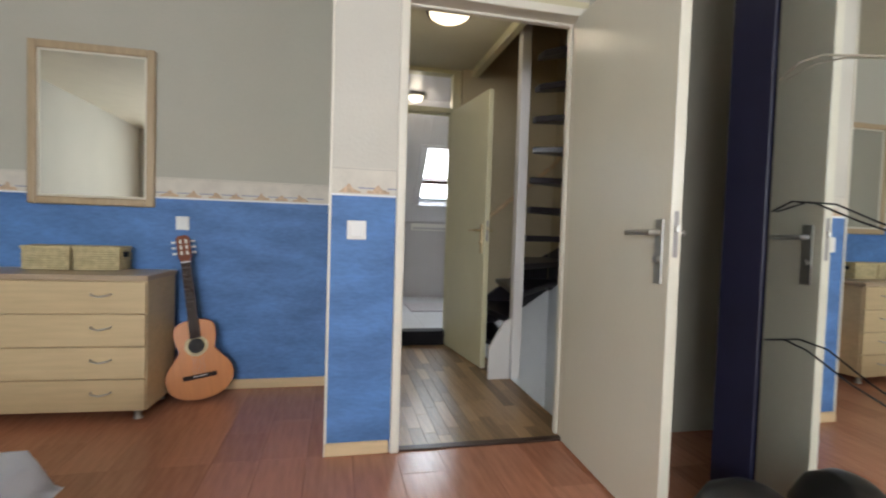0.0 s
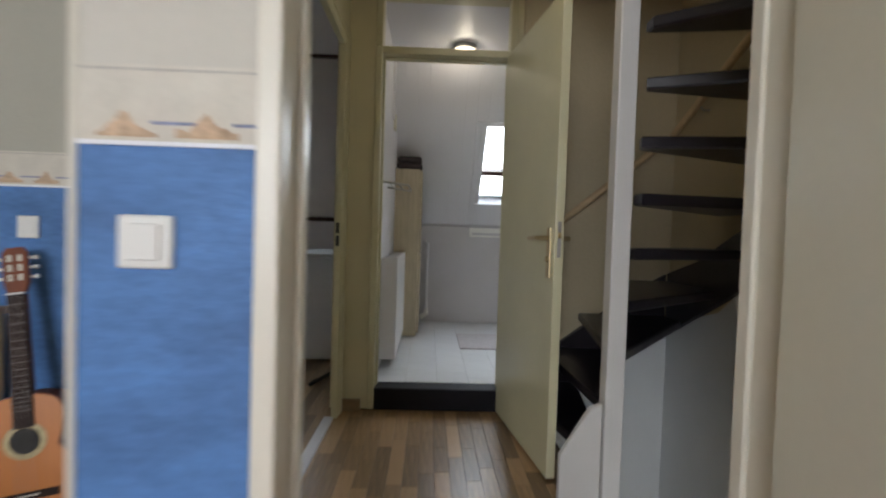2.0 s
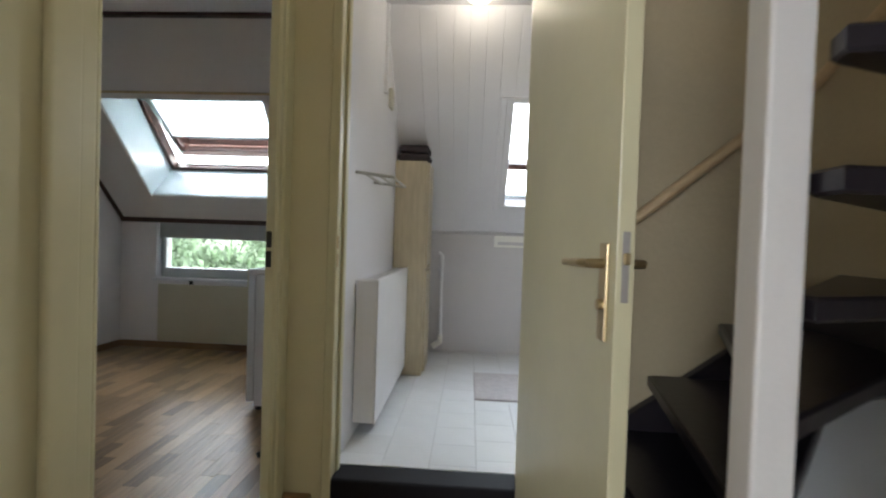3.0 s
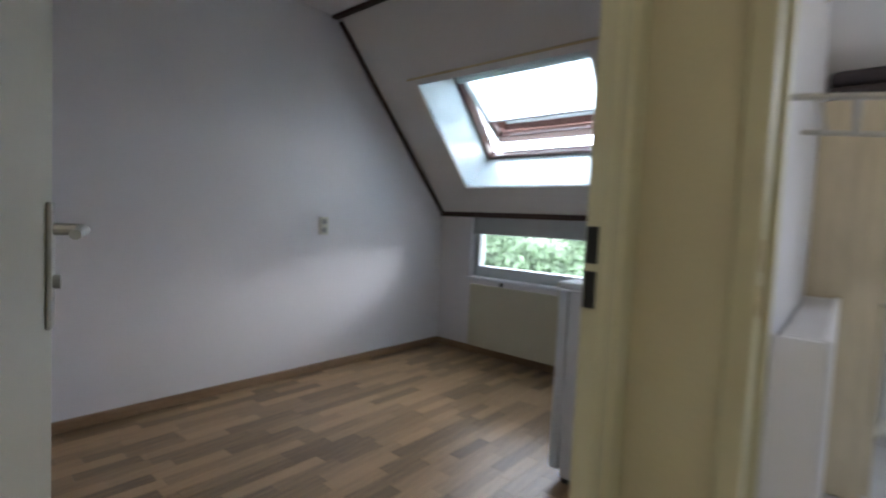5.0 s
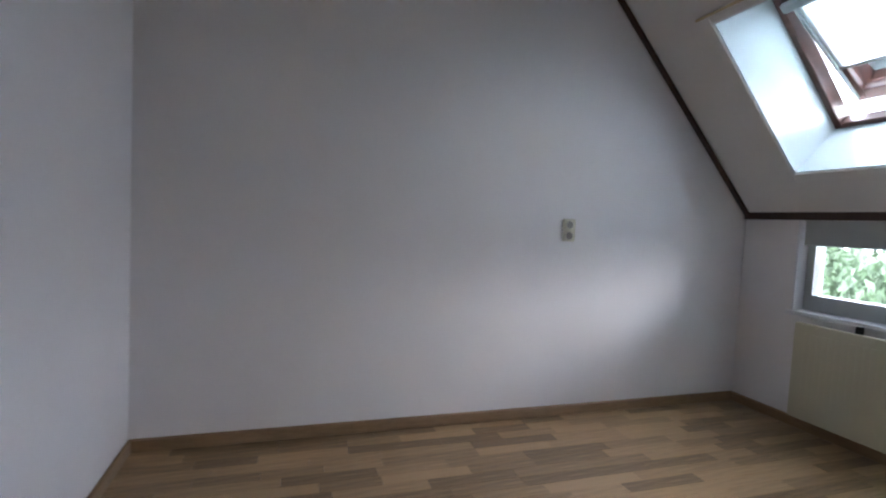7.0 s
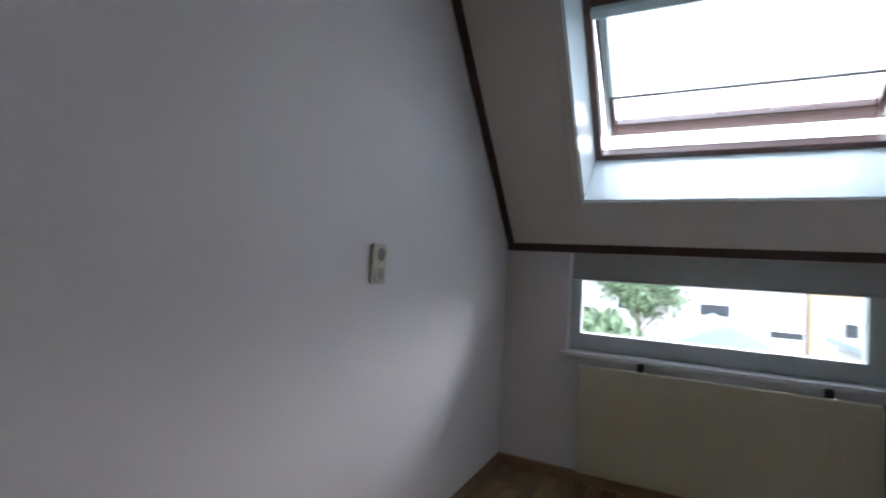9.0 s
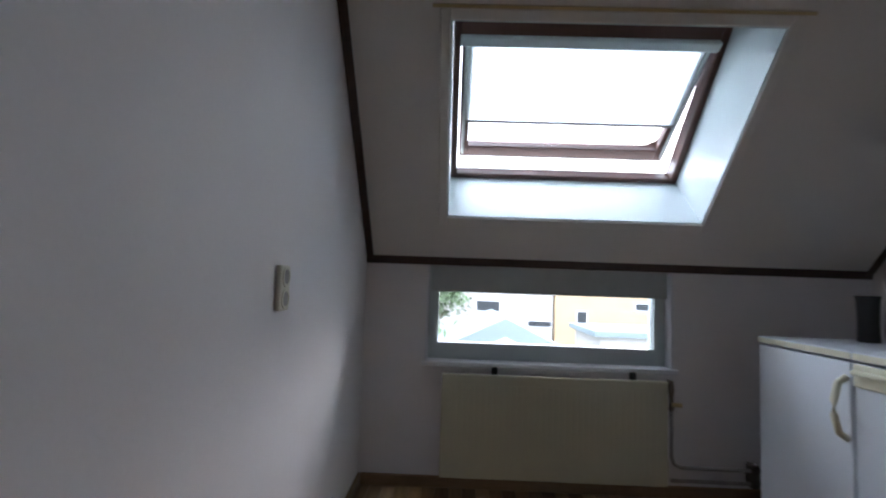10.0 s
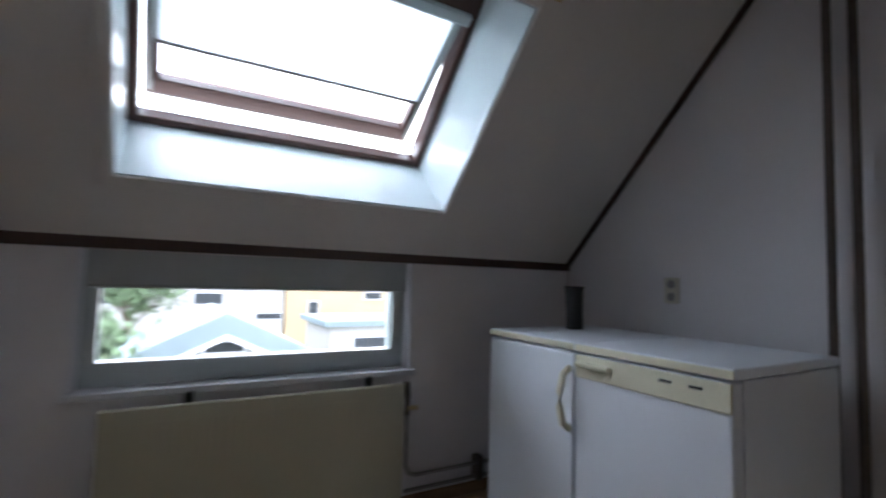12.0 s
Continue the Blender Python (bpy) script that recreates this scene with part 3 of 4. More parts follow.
trim("trim_knee", (-1.79, RN - 0.022, 1.132), (0.822, RN - 0.001, 1.178))
trim("trim_slope_west", (-1.788, 0.02, -0.016), (-1.752, 1.72, -0.001), SLOPE)
trim("trim_slope_east", (0.784, 0.02, -0.016), (0.820, 1.72, -0.001), SLOPE)
trim("trim_ceiling", (-1.79, 5.76, CEIL - 0.022), (0.822, 5.805, CEIL - 0.001))
baseboard("baseboard_room_west", (-1.789, 3.72, 0), (-1.774, RN, 0.06), oak_base, "brown oak skirting board")
baseboard("baseboard_room_window", (-1.774, RN - 0.016, 0), (0.822, RN - 0.001, 0.06), oak_base, "brown oak skirting board under the radiator")
baseboard("baseboard_room_south", (-1.774, 3.721, 0), (0.585, 3.736, 0.06), oak_base, "brown oak skirting board beside the door")
baseboard("baseboard_room_east", (0.806, 4.80, 0), (0.821, RN - 0.016, 0.06), oak_base, "brown oak skirting board behind the refrigerators")

# roof window: frame, sash swung outwards at its foot, roller blind
roofwin = tagged(new("window_roof"), "red-brown roof window, tilted open, with white roller blind", "window", kind="structure")


WS = SLOPE @ Matrix.Translation((0, 0, 0.085))


def on_slope(nm, lo, hi, mat, m=WS, bevel=0.004, label=""):
    b = box(lo, hi, bevel)
    b.transform(m)
    return part(nm, b, mat, roofwin, label)


U0, U1, V0, V1 = -1.366, -0.149, 0.302, 1.176
for lo, hi in (((U0, V0, 0.27), (U0 + 0.034, V1, 0.36)), ((U1 - 0.034, V0, 0.27), (U1, V1, 0.36)), ((U0 + 0.034, V0, 0.27), (U1 - 0.034, V0 + 0.03, 0.34)), ((U0 + 0.034, V1 - 0.14, 0.27), (U1 - 0.034, V1, 0.36))):
    on_slope("window_frame", lo, hi, red_wood)
HINGE = WS @ Matrix.Translation((0, V1 - 0.08, 0.30)) @ pose(0, 0, 0, -11, 0, 0) @ Matrix.Translation((0, -(V1 - 0.08), -0.30))
S0, S1, T0, T1 = U0 + 0.04, U1 - 0.04, V0 + 0.045, V1 - 0.125
for lo, hi in (((S0, T0, 0.285), (S0 + 0.05, T1, 0.34)), ((S1 - 0.05, T0, 0.285), (S1, T1, 0.34)), ((S0 + 0.05, T0, 0.285), (S1 - 0.05, T0 + 0.065, 0.34)), ((S0 + 0.05, T1 - 0.06, 0.285), (S1 - 0.05, T1, 0.34))):
    on_slope("sash_rail", lo, hi, red_wood, HINGE)
on_slope("sash_foot", (S0, T0 - 0.012, 0.29), (S1, T0, 0.345), pipe_grey, HINGE, 0.003, "grey metal weather strip")
on_slope("roof_pane", (S0 + 0.05, T0 + 0.065, 0.315), (S1 - 0.05, T1 - 0.06, 0.320), clear, HINGE, 0).visible_shadow = False
on_slope("blind_fabric", (S0 + 0.03, T0 + 0.235, 0.279), (S1 - 0.03, T1 - 0.03, 0.280), blind_white, HINGE, 0, "white translucent roller blind")
on_slope("blind_bar", (S0 + 0.02, T0 + 0.223, 0.272), (S1 - 0.02, T0 + 0.238, 0.284), pipe_grey, HINGE, 0.003, "thin grey bottom bar")
on_slope("blind_cassette", (S0 - 0.01, T1 - 0.055, 0.235), (S1 + 0.01, T1 - 0.005, 0.283), window_pvc, HINGE, 0.008, "pale blind cassette")
for u in (S0 + 0.012, S1 - 0.028):
    on_slope("blind_guide", (u, T0 + 0.02, 0.268), (u + 0.016, T1 - 0.05, 0.284), window_pvc, HINGE, 0.003)
on_slope("shaft_knob", (-0.76, 0.285, -0.022), (-0.735, 0.31, -0.004), plastic_white, SLOPE, 0.008, "small white catch")

# low strip window
low = tagged(new("window_low"), "low white strip window with a rolled-up grey blind", "window", kind="structure")
b = slab(-1.465, -0.19, 0.638, 1.138, RN + 0.07, RN + 0.13, [(-1.405, -0.262, 0.725, 1.07)])
b.transform(ALONG_X)
part("window_frame", b, window_pvc, low)
b = slab(-1.43, -0.237, 0.70, 1.09, RN + 0.055, RN + 0.07, [(-1.405, -0.262, 0.725, 1.07)])
b.transform(ALONG_X)
part("window_bead", b, window_pvc, low)
part("pane", box((-1.41, RN + 0.10, 0.72), (-0.257, RN + 0.105, 1.075)), clear, low).visible_shadow = False
part("window_sill", box((-1.482, RN - 0.03, 0.612), (-0.172, RN + 0.072, 0.637), 0.004, 2), sill_white, low, "white painted sill board")
for x0, x1 in ((-1.467, -1.455), (-0.20, -0.188)):
    part("reveal_board", box((x0, RN - 0.006, 0.637), (x1, RN + 0.07, 1.131), 0.002), sill_white, low)
part("blind_fabric", box((-1.445, RN + 0.02, 1.0), (-0.21, RN + 0.023, 1.13)), blind_grey, low, "grey blind pulled up")
part("blind_bar", box((-1.445, RN + 0.014, 0.994), (-0.21, RN + 0.029, 1.006), 0.004), blind_grey, low)


def radiator(name, x0, x1, y0, y1, z0, z1, mat, label, ribs):
    """A panel radiator along x with a faintly ribbed front, top grille and side covers."""
    t = thing(name, pose(x0, y0, z0), label, "radiator")
    w, d, h = x1 - x0, y1 - y0, z1 - z0
    part("front_panel", box((0, 0, 0), (w, 0.012, h), 0.006, 2), mat, t)
    if ribs:
        step = (w - 0.10) / ribs
        for k in range(ribs):
            part("rib", box((0.05 + k * step + step * 0.15, -0.0008, 0.05), (0.05 + k * step + step * 0.85, 0.002, h - 0.05), 0.002), mat, t)
    part("back_panel", box((0.01, d - 0.02, 0.01), (w - 0.01, d - 0.008, h - 0.02), 0.003), mat, t)
    for x in (0, w - 0.004):
        part("side_cover", box((x, 0.012, 0.005), (x + 0.004, d, h - 0.006), 0.001), mat, t)
    for k in range(int(w / 0.03)):
        part("grille_bar", box((0.008 + k * 0.03, 0.014, h - 0.012), (0.02 + k * 0.03, d - 0.012, h - 0.006)), mat, t)
    part("top_rim", box((0, 0.010, h - 0.014), (w, 0.018, h), 0.002), mat, t)
    return t


rad = radiator("radiator", -1.372, -0.255, RN - 0.10, RN - 0.03, 0.085, 0.59, radiator_cream, "cream panel radiator under the low window", 34)
for x in (0.25, 0.95):
    part("bracket", box((x, 0.05, 0.495), (x + 0.03, 0.07, 0.535), 0.003), dark_hole, rad)
part("valve", tube([(1.127, 0.035, 0.50), (1.142, 0.035, 0.50), (1.147, 0.035, 0.45), (1.147, 0.035, 0.36)], 0.014, 10), pipe_brown, rad, "dark radiator valve")
part("valve_knob", tube([(1.147, 0.03, 0.39), (1.192, 0.02, 0.39)], 0.011, 10), brass, rad)
pipes = thing("heating_pipe", pose(0, 0, 0), "brown painted heating pipes along the wall", "pipe")
part("pipe_run", tube([(-0.225, RN - 0.065, 0.45), (-0.225, RN - 0.065, 0.22), (-0.21, RN - 0.065, 0.185), (-0.175, RN - 0.065, 0.17), (0.50, RN - 0.065, 0.17)], 0.009, 10), pipe_grey, pipes)
part("pipe_run", tube([(-0.225, RN - 0.06, 0.105), (0.50, RN - 0.06, 0.105)], 0.009, 10), pipe_grey, pipes)
part("pipe_clamp", box((0.16, RN - 0.08, 0.085), (0.20, RN - 0.02, 0.20), 0.006), pipe_brown, pipes)
riser = thing("riser_pipe", pose(0.765, 5.70, 0), "pair of dark vertical heating pipes against the wall", "pipe")
part("pipe_run", tube([(0, 0, 0.06), (0, 0, CEIL)], 0.014, 12), pipe_brown, riser)
part("pipe_run", tube([(0, -0.075, 0.06), (0, -0.075, CEIL)], 0.014, 12), pipe_brown, riser)


def socket(name, m, mat, double, label):
    """Wall socket; local x out of the wall."""
    t = thing(name, m, label, "socket")
    h = 0.06 if double else 0.04
    part("plate", box((0, -0.036, -h), (0.014, 0.036, h), 0.005, 2), mat, t)
    for z in ((-0.029, 0.029) if double else (0.0,)):
        part("socket_ring", lathe([(0.027, 0), (0.027, 0.003), (0.021, 0.003), (0.020, -0.006)], 24, Matrix.Translation((0.0145, 0, z)) @ pose(0, 0, 0, 0, 90, 0)), mat, t)
        # double sockets: a grey disc gives the shade inside each well
        part("socket_well", lathe([(0.0195, 0), (0.0195, 0.0012)], 24, Matrix.Translation((0.0142, 0, z)) @ pose(0, 0, 0, 0, 90, 0)), mat if not double else pipe_grey, t)
    return t


socket("wall_socket", pose(-1.79, 5.75, 1.012), plastic_cream, True, "cream double wall socket on the white wall")
socket("wall_socket", pose(0.822, 6.33, 1.04, 0, 0, 180), plastic_cream, True, "cream double wall socket above the refrigerators")
socket("blank_socket", pose(-0.277, 3.677, 1.012, 0, 0, -90), plastic_white, False, "white single wall socket on blue wallpaper")
sw = thing("light_switch", pose(0.71, 2.697, 1.005, 0, 0, -90), "white square light switch on blue wallpaper", "switch")
part("plate", box((0, -0.042, -0.042), (0.012, 0.042, 0.042), 0.007, 3), plastic_white, sw)
part("rocker", box((0.012, -0.026, -0.029), (0.019, 0.026, 0.029), 0.004, 2), plastic_white, sw)


def fridge(m, w, d, h, label, near):
    """Table-height refrigerator; local x is depth from the front, y its width."""
    t = thing("refrigerator", m, label, "refrigerator", "refrigerators along the wall")
    part("body", box((0.05, 0.003, 0.025), (d, w - 0.003, h - 0.032), 0.006, 2), fridge_white, t)
    part("top", box((0.0, 0, h - 0.03), (d, w, h), 0.007, 2), fridge_white, t, "white worktop lid with a cream edge")
    part("top_edge", box((-0.004, 0.002, h - 0.027), (0.001, w - 0.002, h - 0.004), 0.002), fridge_trim, t)
    dr = part("door", box((0.0, 0.004, 0.05), (0.044, w - 0.004, h - 0.036), 0.008, 3), fridge_white, t, "white enamelled door")
    part("plinth", box((0.06, 0.01, 0.002), (0.09, w - 0.01, 0.05)), dark_hole, t)
    for y in (0.06, w - 0.06):
        part("foot", lathe([(0.018, 0), (0.018, 0.008), (0.01, 0.012), (0.01, 0.03)], 14, Matrix.Translation((0.12, y, 0))), black_plastic, t)
        part("foot", lathe([(0.018, 0), (0.018, 0.008), (0.01, 0.012), (0.01, 0.03)], 14, Matrix.Translation((d - 0.08, y, 0))), black_plastic, t)
    if near:
        part("control_strip", box((-0.006, 0.006, h - 0.115), (0.002, w - 0.006, h - 0.038), 0.003), fridge_trim, dr, "yellowed plastic control strip")
        part("grip", box((-0.028, w - 0.16, h - 0.075), (-0.004, w - 0.02, h - 0.058), 0.006, 2), fridge_trim, dr, "moulded cream grip")
        for y in (0.08, 0.17):
            part("dial_mark", box((-0.0085, y, h - 0.068), (-0.005, y + 0.04, h - 0.060), 0.002), dark_hole, dr)
    else:
        part("handle", tube([(0.0, 0.022, h - 0.09), (-0.03, 0.022, h - 0.11), (-0.046, 0.022, h - 0.17), (-0.046, 0.022, h - 0.22), (-0.03, 0.022, h - 0.28), (0.0, 0.022, h - 0.30)], 0.012, 10), fridge_trim, dr, "curved cream door handle", True)
    return t


fridge(pose(0.045, 5.64, 0), 0.54, 0.60, 0.852, "white table-height refrigerator with a yellowed control strip", True)
fridge(pose(0.045, 6.184, 0), 0.50, 0.60, 0.852, "white table-height refrigerator with a curved cream handle", False)
vase = link("black_canister", lathe([(0.042, 0), (0.046, 0.004), (0.043, 0.09), (0.048, 0.178), (0.052, 0.186), (0.052, 0.195), (0.044, 0.195), (0.040, 0.03)], 28), black_plastic, None, "", True)
vase.matrix_world = pose(0.42, 6.55, 0.852) @ Matrix.Diagonal((0.86, 0.86, 1, 1))
tagged(vase, "tall black plastic canister standing on the refrigerator", "canister")
foot = thing("folding_stand", pose(0.41, 5.06, 0), "dark metal foot of a folded stand beside the wall", "stand")
part("stand_leg", tube([(-0.02, 0.0, 0.012), (0.10, 0.12, 0.06), (0.16, 0.18, 0.07)], 0.014, 8), black_plastic, foot)
part("stand_leg", tube([(-0.02, 0.06, 0.012), (0.09, 0.10, 0.05)], 0.012, 8), black_plastic, foot)

# ---- structure: bathroom ----
BF = 0.128
BN, BK = 6.82, 1.13
flat("floor_bath", 0.83, 2.6, 4.80, BN, -0.1, BF - 0.006, grout, "white tiled bathroom floor")
flat("ceiling_bath", 0.83, 2.6, 4.79, 5.80, 2.412, 2.5, bath_paint, "white bathroom ceiling", "ceiling")
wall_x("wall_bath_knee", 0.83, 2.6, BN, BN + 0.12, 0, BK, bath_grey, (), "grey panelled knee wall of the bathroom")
wall_y("wall_bath_east", 2.6, 2.7, 4.79, 7.4, 0, 3.0, bath_paint, (), "white bathroom side wall")
wall_y("wall_bath_west", 0.835, 0.839, 4.80, 7.2, 0, 3.0, bath_paint, (), "white tiled bathroom wall")
BS = Matrix(((1, 0, 0, 0), (0, -math.cos(SL), math.sin(SL), BN), (0, math.sin(SL), math.cos(SL), BK), (0, 0, 0, 1)))
b = slab(0.834, 2.6, -0.03, 1.95, 0.0, 0.16, [(1.575, 2.175, 0.30, 1.16)])
b.transform(BS)
tagged(link("wall_bath_slope", b, bath_paint), "white sloping bathroom ceiling with a roof window", "sloped ceiling", kind="structure")
for k in range(17):
    u = 0.93 + k * 0.10
    for v0, v1 in (((0.0, 0.29), (1.17, 1.75)) if 1.59 < u < 2.21 else ((0.0, 1.75),)):
        b = box((u, v0, -0.0025), (u + 0.093, v1, 0.0), 0.001)
        b.transform(BS)
        part("panel_board", b, bath_paint, bpy.data.objects["wall_bath_slope"])
bw = tagged(new("window_bath"), "small bathroom roof window with two panes", "window", kind="structure")
for lo, hi, mt in (((1.535, 0.26, -0.015), (1.575, 1.20, 0.0), bath_paint), ((2.175, 0.26, -0.015), (2.215, 1.20, 0.0), bath_paint), ((1.575, 0.26, -0.015), (2.175, 0.30, 0.0), bath_paint), ((1.575, 1.16, -0.015), (2.175, 1.20, 0.0), bath_paint),
                   ((1.575, 0.30, 0.09), (1.6000, 1.16, 0.15), window_pvc), ((2.150, 0.30, 0.09), (2.175, 1.16, 0.15), window_pvc), ((1.6000, 0.30, 0.09), (2.150, 0.325, 0.15), window_pvc), ((1.6000, 1.13, 0.09), (2.150, 1.16, 0.15), window_pvc), ((1.6000, 0.575, 0.08), (2.150, 0.625, 0.15), red_wood)):
    b = box(lo, hi, 0.003)
    b.transform(BS)
    part("window_frame", b, mt, bw)
for v0, v1 in ((0.325, 0.575), (0.625, 1.13)):
    b = box((1.6000, v0, 0.12), (2.150, v1, 0.124))
    b.transform(BS)
    part("pane", b, clear, bw).visible_shadow = False
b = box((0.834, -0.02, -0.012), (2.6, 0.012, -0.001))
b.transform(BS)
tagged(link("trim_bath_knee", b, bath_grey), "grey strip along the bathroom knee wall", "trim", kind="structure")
tagged(link("trim_bath_corner", box((0.835, 5.60, 1.9), (0.86, 5.63, 2.41)), bath_paint), "white corner strip", "trim", kind="structure")
ceiling_lamp(1.37, 5.43, 2.412, 0.085, metal, bulb_glow_small, "small round lit ceiling lamp with a metal rim")
br = radiator("bath_radiator", 0, 1.01, 0, 0.105, 0, 0.68, radiator_white, "white panel radiator on the bathroom wall", 0)
br.matrix_world = pose(0.948, 5.06, 0.19, 0, 0, 90)
cab = thing("tall_cabinet", pose(0.841, 6.09, BF), "tall pale wood bathroom cabinet", "cabinet")
part("body", box((0, 0, 0.0), (0.215, 0.30, 1.465), 0.003), cab_wood, cab)
for z0, z1 in ((0.03, 0.72), (0.735, 1.455)):
    d = part("door", box((0.217, 0.004, z0), (0.235, 0.296, z1), 0.003), cab_wood, cab, "pale wood cabinet door")
    part("handle", box((0.235, 0.02, z1 - 0.05 if z0 < 0.1 else z0 + 0.03), (0.248, 0.03, z1 - 0.02 if z0 < 0.1 else z0 + 0.06), 0.003), metal, d)
for z, w in ((BF + 1.466, 0.0), (BF + 1.522, 0.006)):
    b = box((0.85 + w, 6.10, z), (1.07 - w, 6.31, z + 0.056), 0.024, 3)
    t = tagged(link("folded_towel", b, towel_dark, None, "", True), "dark folded towel on top of the tall cabinet", "towel", "towels on the cabinet")
tr = thing("towel_rack", pose(0.839, 5.0, 1.36), "chrome towel rack on the bathroom wall", "towel rack")
for y in (0.0, 0.40):
    part("arm", tube([(0.0, y, 0), (0.17, y, -0.02)], 0.007, 8), metal, tr)
for x in (0.05, 0.11, 0.17):
    part("rail_bar", tube([(x, 0, -0.006 - x * 0.08), (x, 0.40, -0.006 - x * 0.08)], 0.006, 8), metal, tr)
th = tagged(link("wall_box", box((0.839, 5.76, 1.86), (0.86, 5.84, 1.98), 0.006, 2), plastic_cream), "small cream control box on the bathroom wall", "control box")
mt = tagged(link("bath_mat", box((1.42, 5.65, BF), (2.15, 6.20, BF + 0.014), 0.006, 2), mat_grey), "grey bath mat on the tiled floor", "bath mat")
vent = thing("wall_vent", pose(1.56, BN - 0.022, 1.015), "white slotted unit on the knee wall", "heater")
part("housing", box((0, 0, 0), (0.62, 0.022, 0.095), 0.005, 2), plastic_white, vent)
part("slot", box((0.03, -0.002, 0.02), (0.59, 0.004, 0.045), 0.002), bath_grey, vent)
wp = thing("waste_pipe", pose(1.14, 6.79, BF), "white vertical pipe beside the cabinet", "pipe")
part("pipe_run", tube([(0, 0, 0.13), (0, 0, 0.80), (-0.03, 0, 0.83)], 0.016, 10), radiator_white, wp)
part("pipe_bend", tube([(0, 0, 0.14), (0, -0.01, 0.09), (-0.03, -0.01, 0.07), (-0.06, -0.01, 0.05)], 0.026, 10), plastic_white, wp)

# ---- things: bedroom ----
dr = thing("dresser", pose(-1.20, 3.262, 0, 0, 0, -3), "pale beech dresser with four drawers on metal feet", "dresser")
part("body", box((0.0, 0.02, 0.05), (0.895, 0.37, 0.715), 0.002), beech, dr)
part("top", box((-0.004, -0.004, 0.715), (0.903, 0.373, 0.742), 0.004, 2), beech_top, dr, "brownish beech top board")
for k in range(4):
    z0 = 0.055 + k * 0.165
    d = part("drawer", box((0.003, 0.0, z0), (0.892, 0.018, z0 + 0.159), 0.003, 2), beech, dr, "beech drawer front")
    for x in (0.17, 0.69):
        part("handle", tube([(x - 0.045, 0.0, z0 + 0.098), (x - 0.04, -0.018, z0 + 0.094), (x, -0.026, z0 + 0.086), (x + 0.04, -0.018, z0 + 0.094), (x + 0.045, 0.0, z0 + 0.098)], 0.0045, 8), metal, d, "thin metal bow handle", True)
for x in (0.06, 0.84):
    for y in (0.05, 0.33):
        part("foot", lathe([(0.022, 0), (0.022, 0.006), (0.016, 0.01), (0.018, 0.052)], 16, Matrix.Translation((x, y, 0))), metal, dr, "metal foot", True)


def basket(x):
    t = thing("straw_basket", pose(x, 3.455, 0.742), "woven straw basket with lid on the dresser", "basket", "baskets on the dresser")
    w, d, h = 0.225, 0.155, 0.13
    for k in range(9):
        z = 0.003 + k * 0.0125
        e = 0.0015 * (k % 2)
        part("straw_band", box((e, e, z), (w - e, d - e, z + 0.0122), 0.005, 2), straw, t)
    lid = part("lid", box((-0.004, -0.004, 0.114), (w + 0.004, d + 0.004, h), 0.006, 2), straw, t)
    # not cut out: a dark plate stands for the shade in the grip opening
    part("grip_hole", box((w - 0.002, d * 0.3, 0.072), (w + 0.002, d * 0.7, 0.10), 0.001), dark_hole, t, "dark plate for the shaded grip opening in the end")
    return t


basket(-0.985), basket(-0.748)

bedside = thing("side_table", pose(-2.0, 3.17, 0), "low beech side table with thick square legs", "table")
part("tabletop", box((0, 0, 0.46), (0.775, 0.46, 0.505), 0.004, 2), beech_top, bedside)
for x in (0.50, 0.0):
    for y in (0.0, 0.41):
        part("leg", box((x, y, 0), (x + 0.05, y + 0.05, 0.46), 0.003), beech, bedside)
lan = thing("lantern", pose(-1.60, 3.40, 0.505), "white metal lantern with crossed sides on the side table", "lantern")
part("base", box((-0.06, -0.06, 0), (0.06, 0.06, 0.018), 0.004), sill_white, lan)
for sx in (-1, 1):
    for sy in (-1, 1):
        part("corner_bar", box((sx * 0.05 - 0.006, sy * 0.05 - 0.006, 0.018), (sx * 0.05 + 0.006, sy * 0.05 + 0.006, 0.17), 0.001), sill_white, lan)
    part("cross_bar", tube([(-0.05, sx * 0.052, 0.02), (0.05, sx * 0.052, 0.17)], 0.004, 6), sill_white, lan)
    part("cross_bar", tube([(0.05, sx * 0.052, 0.02), (-0.05, sx * 0.052, 0.17)], 0.004, 6), sill_white, lan)
part("roof", lathe([(0.085, 0.17), (0.08, 0.18), (0.035, 0.23), (0.02, 0.235), (0.02, 0.25), (0.004, 0.26)], 4, pose(0, 0, 0, 0, 0, 45)), sill_white, lan)
part("ring", tube([(0.03 * math.cos(a), 0, 0.285 + 0.03 * math.sin(a)) for a in [k * math.pi / 8 for k in range(17)]], 0.003, 6), sill_white, lan)

mir = thing("wall_mirror", pose(-1.062, 3.677, 1.098), "upright wall mirror in a light brown wooden frame", "mirror")
MW, MH, FW = 0.638, 0.905, 0.044
for lo, hi in (((0, -0.035, 0), (FW, 0, MH)), ((MW - FW, -0.035, 0), (MW, 0, MH)), ((FW, -0.035, 0), (MW - FW, 0, FW)), ((FW, -0.035, MH - FW), (MW - FW, 0, MH))):
    part("frame_bar", box(lo, hi, 0.010, 3), mirror_frame_wood, mir)
part("glass", box((FW - 0.005, -0.016, FW - 0.005), (MW - FW + 0.005, -0.012, MH - FW + 0.005)), mirror_glass, mir, "clear mirror glass")
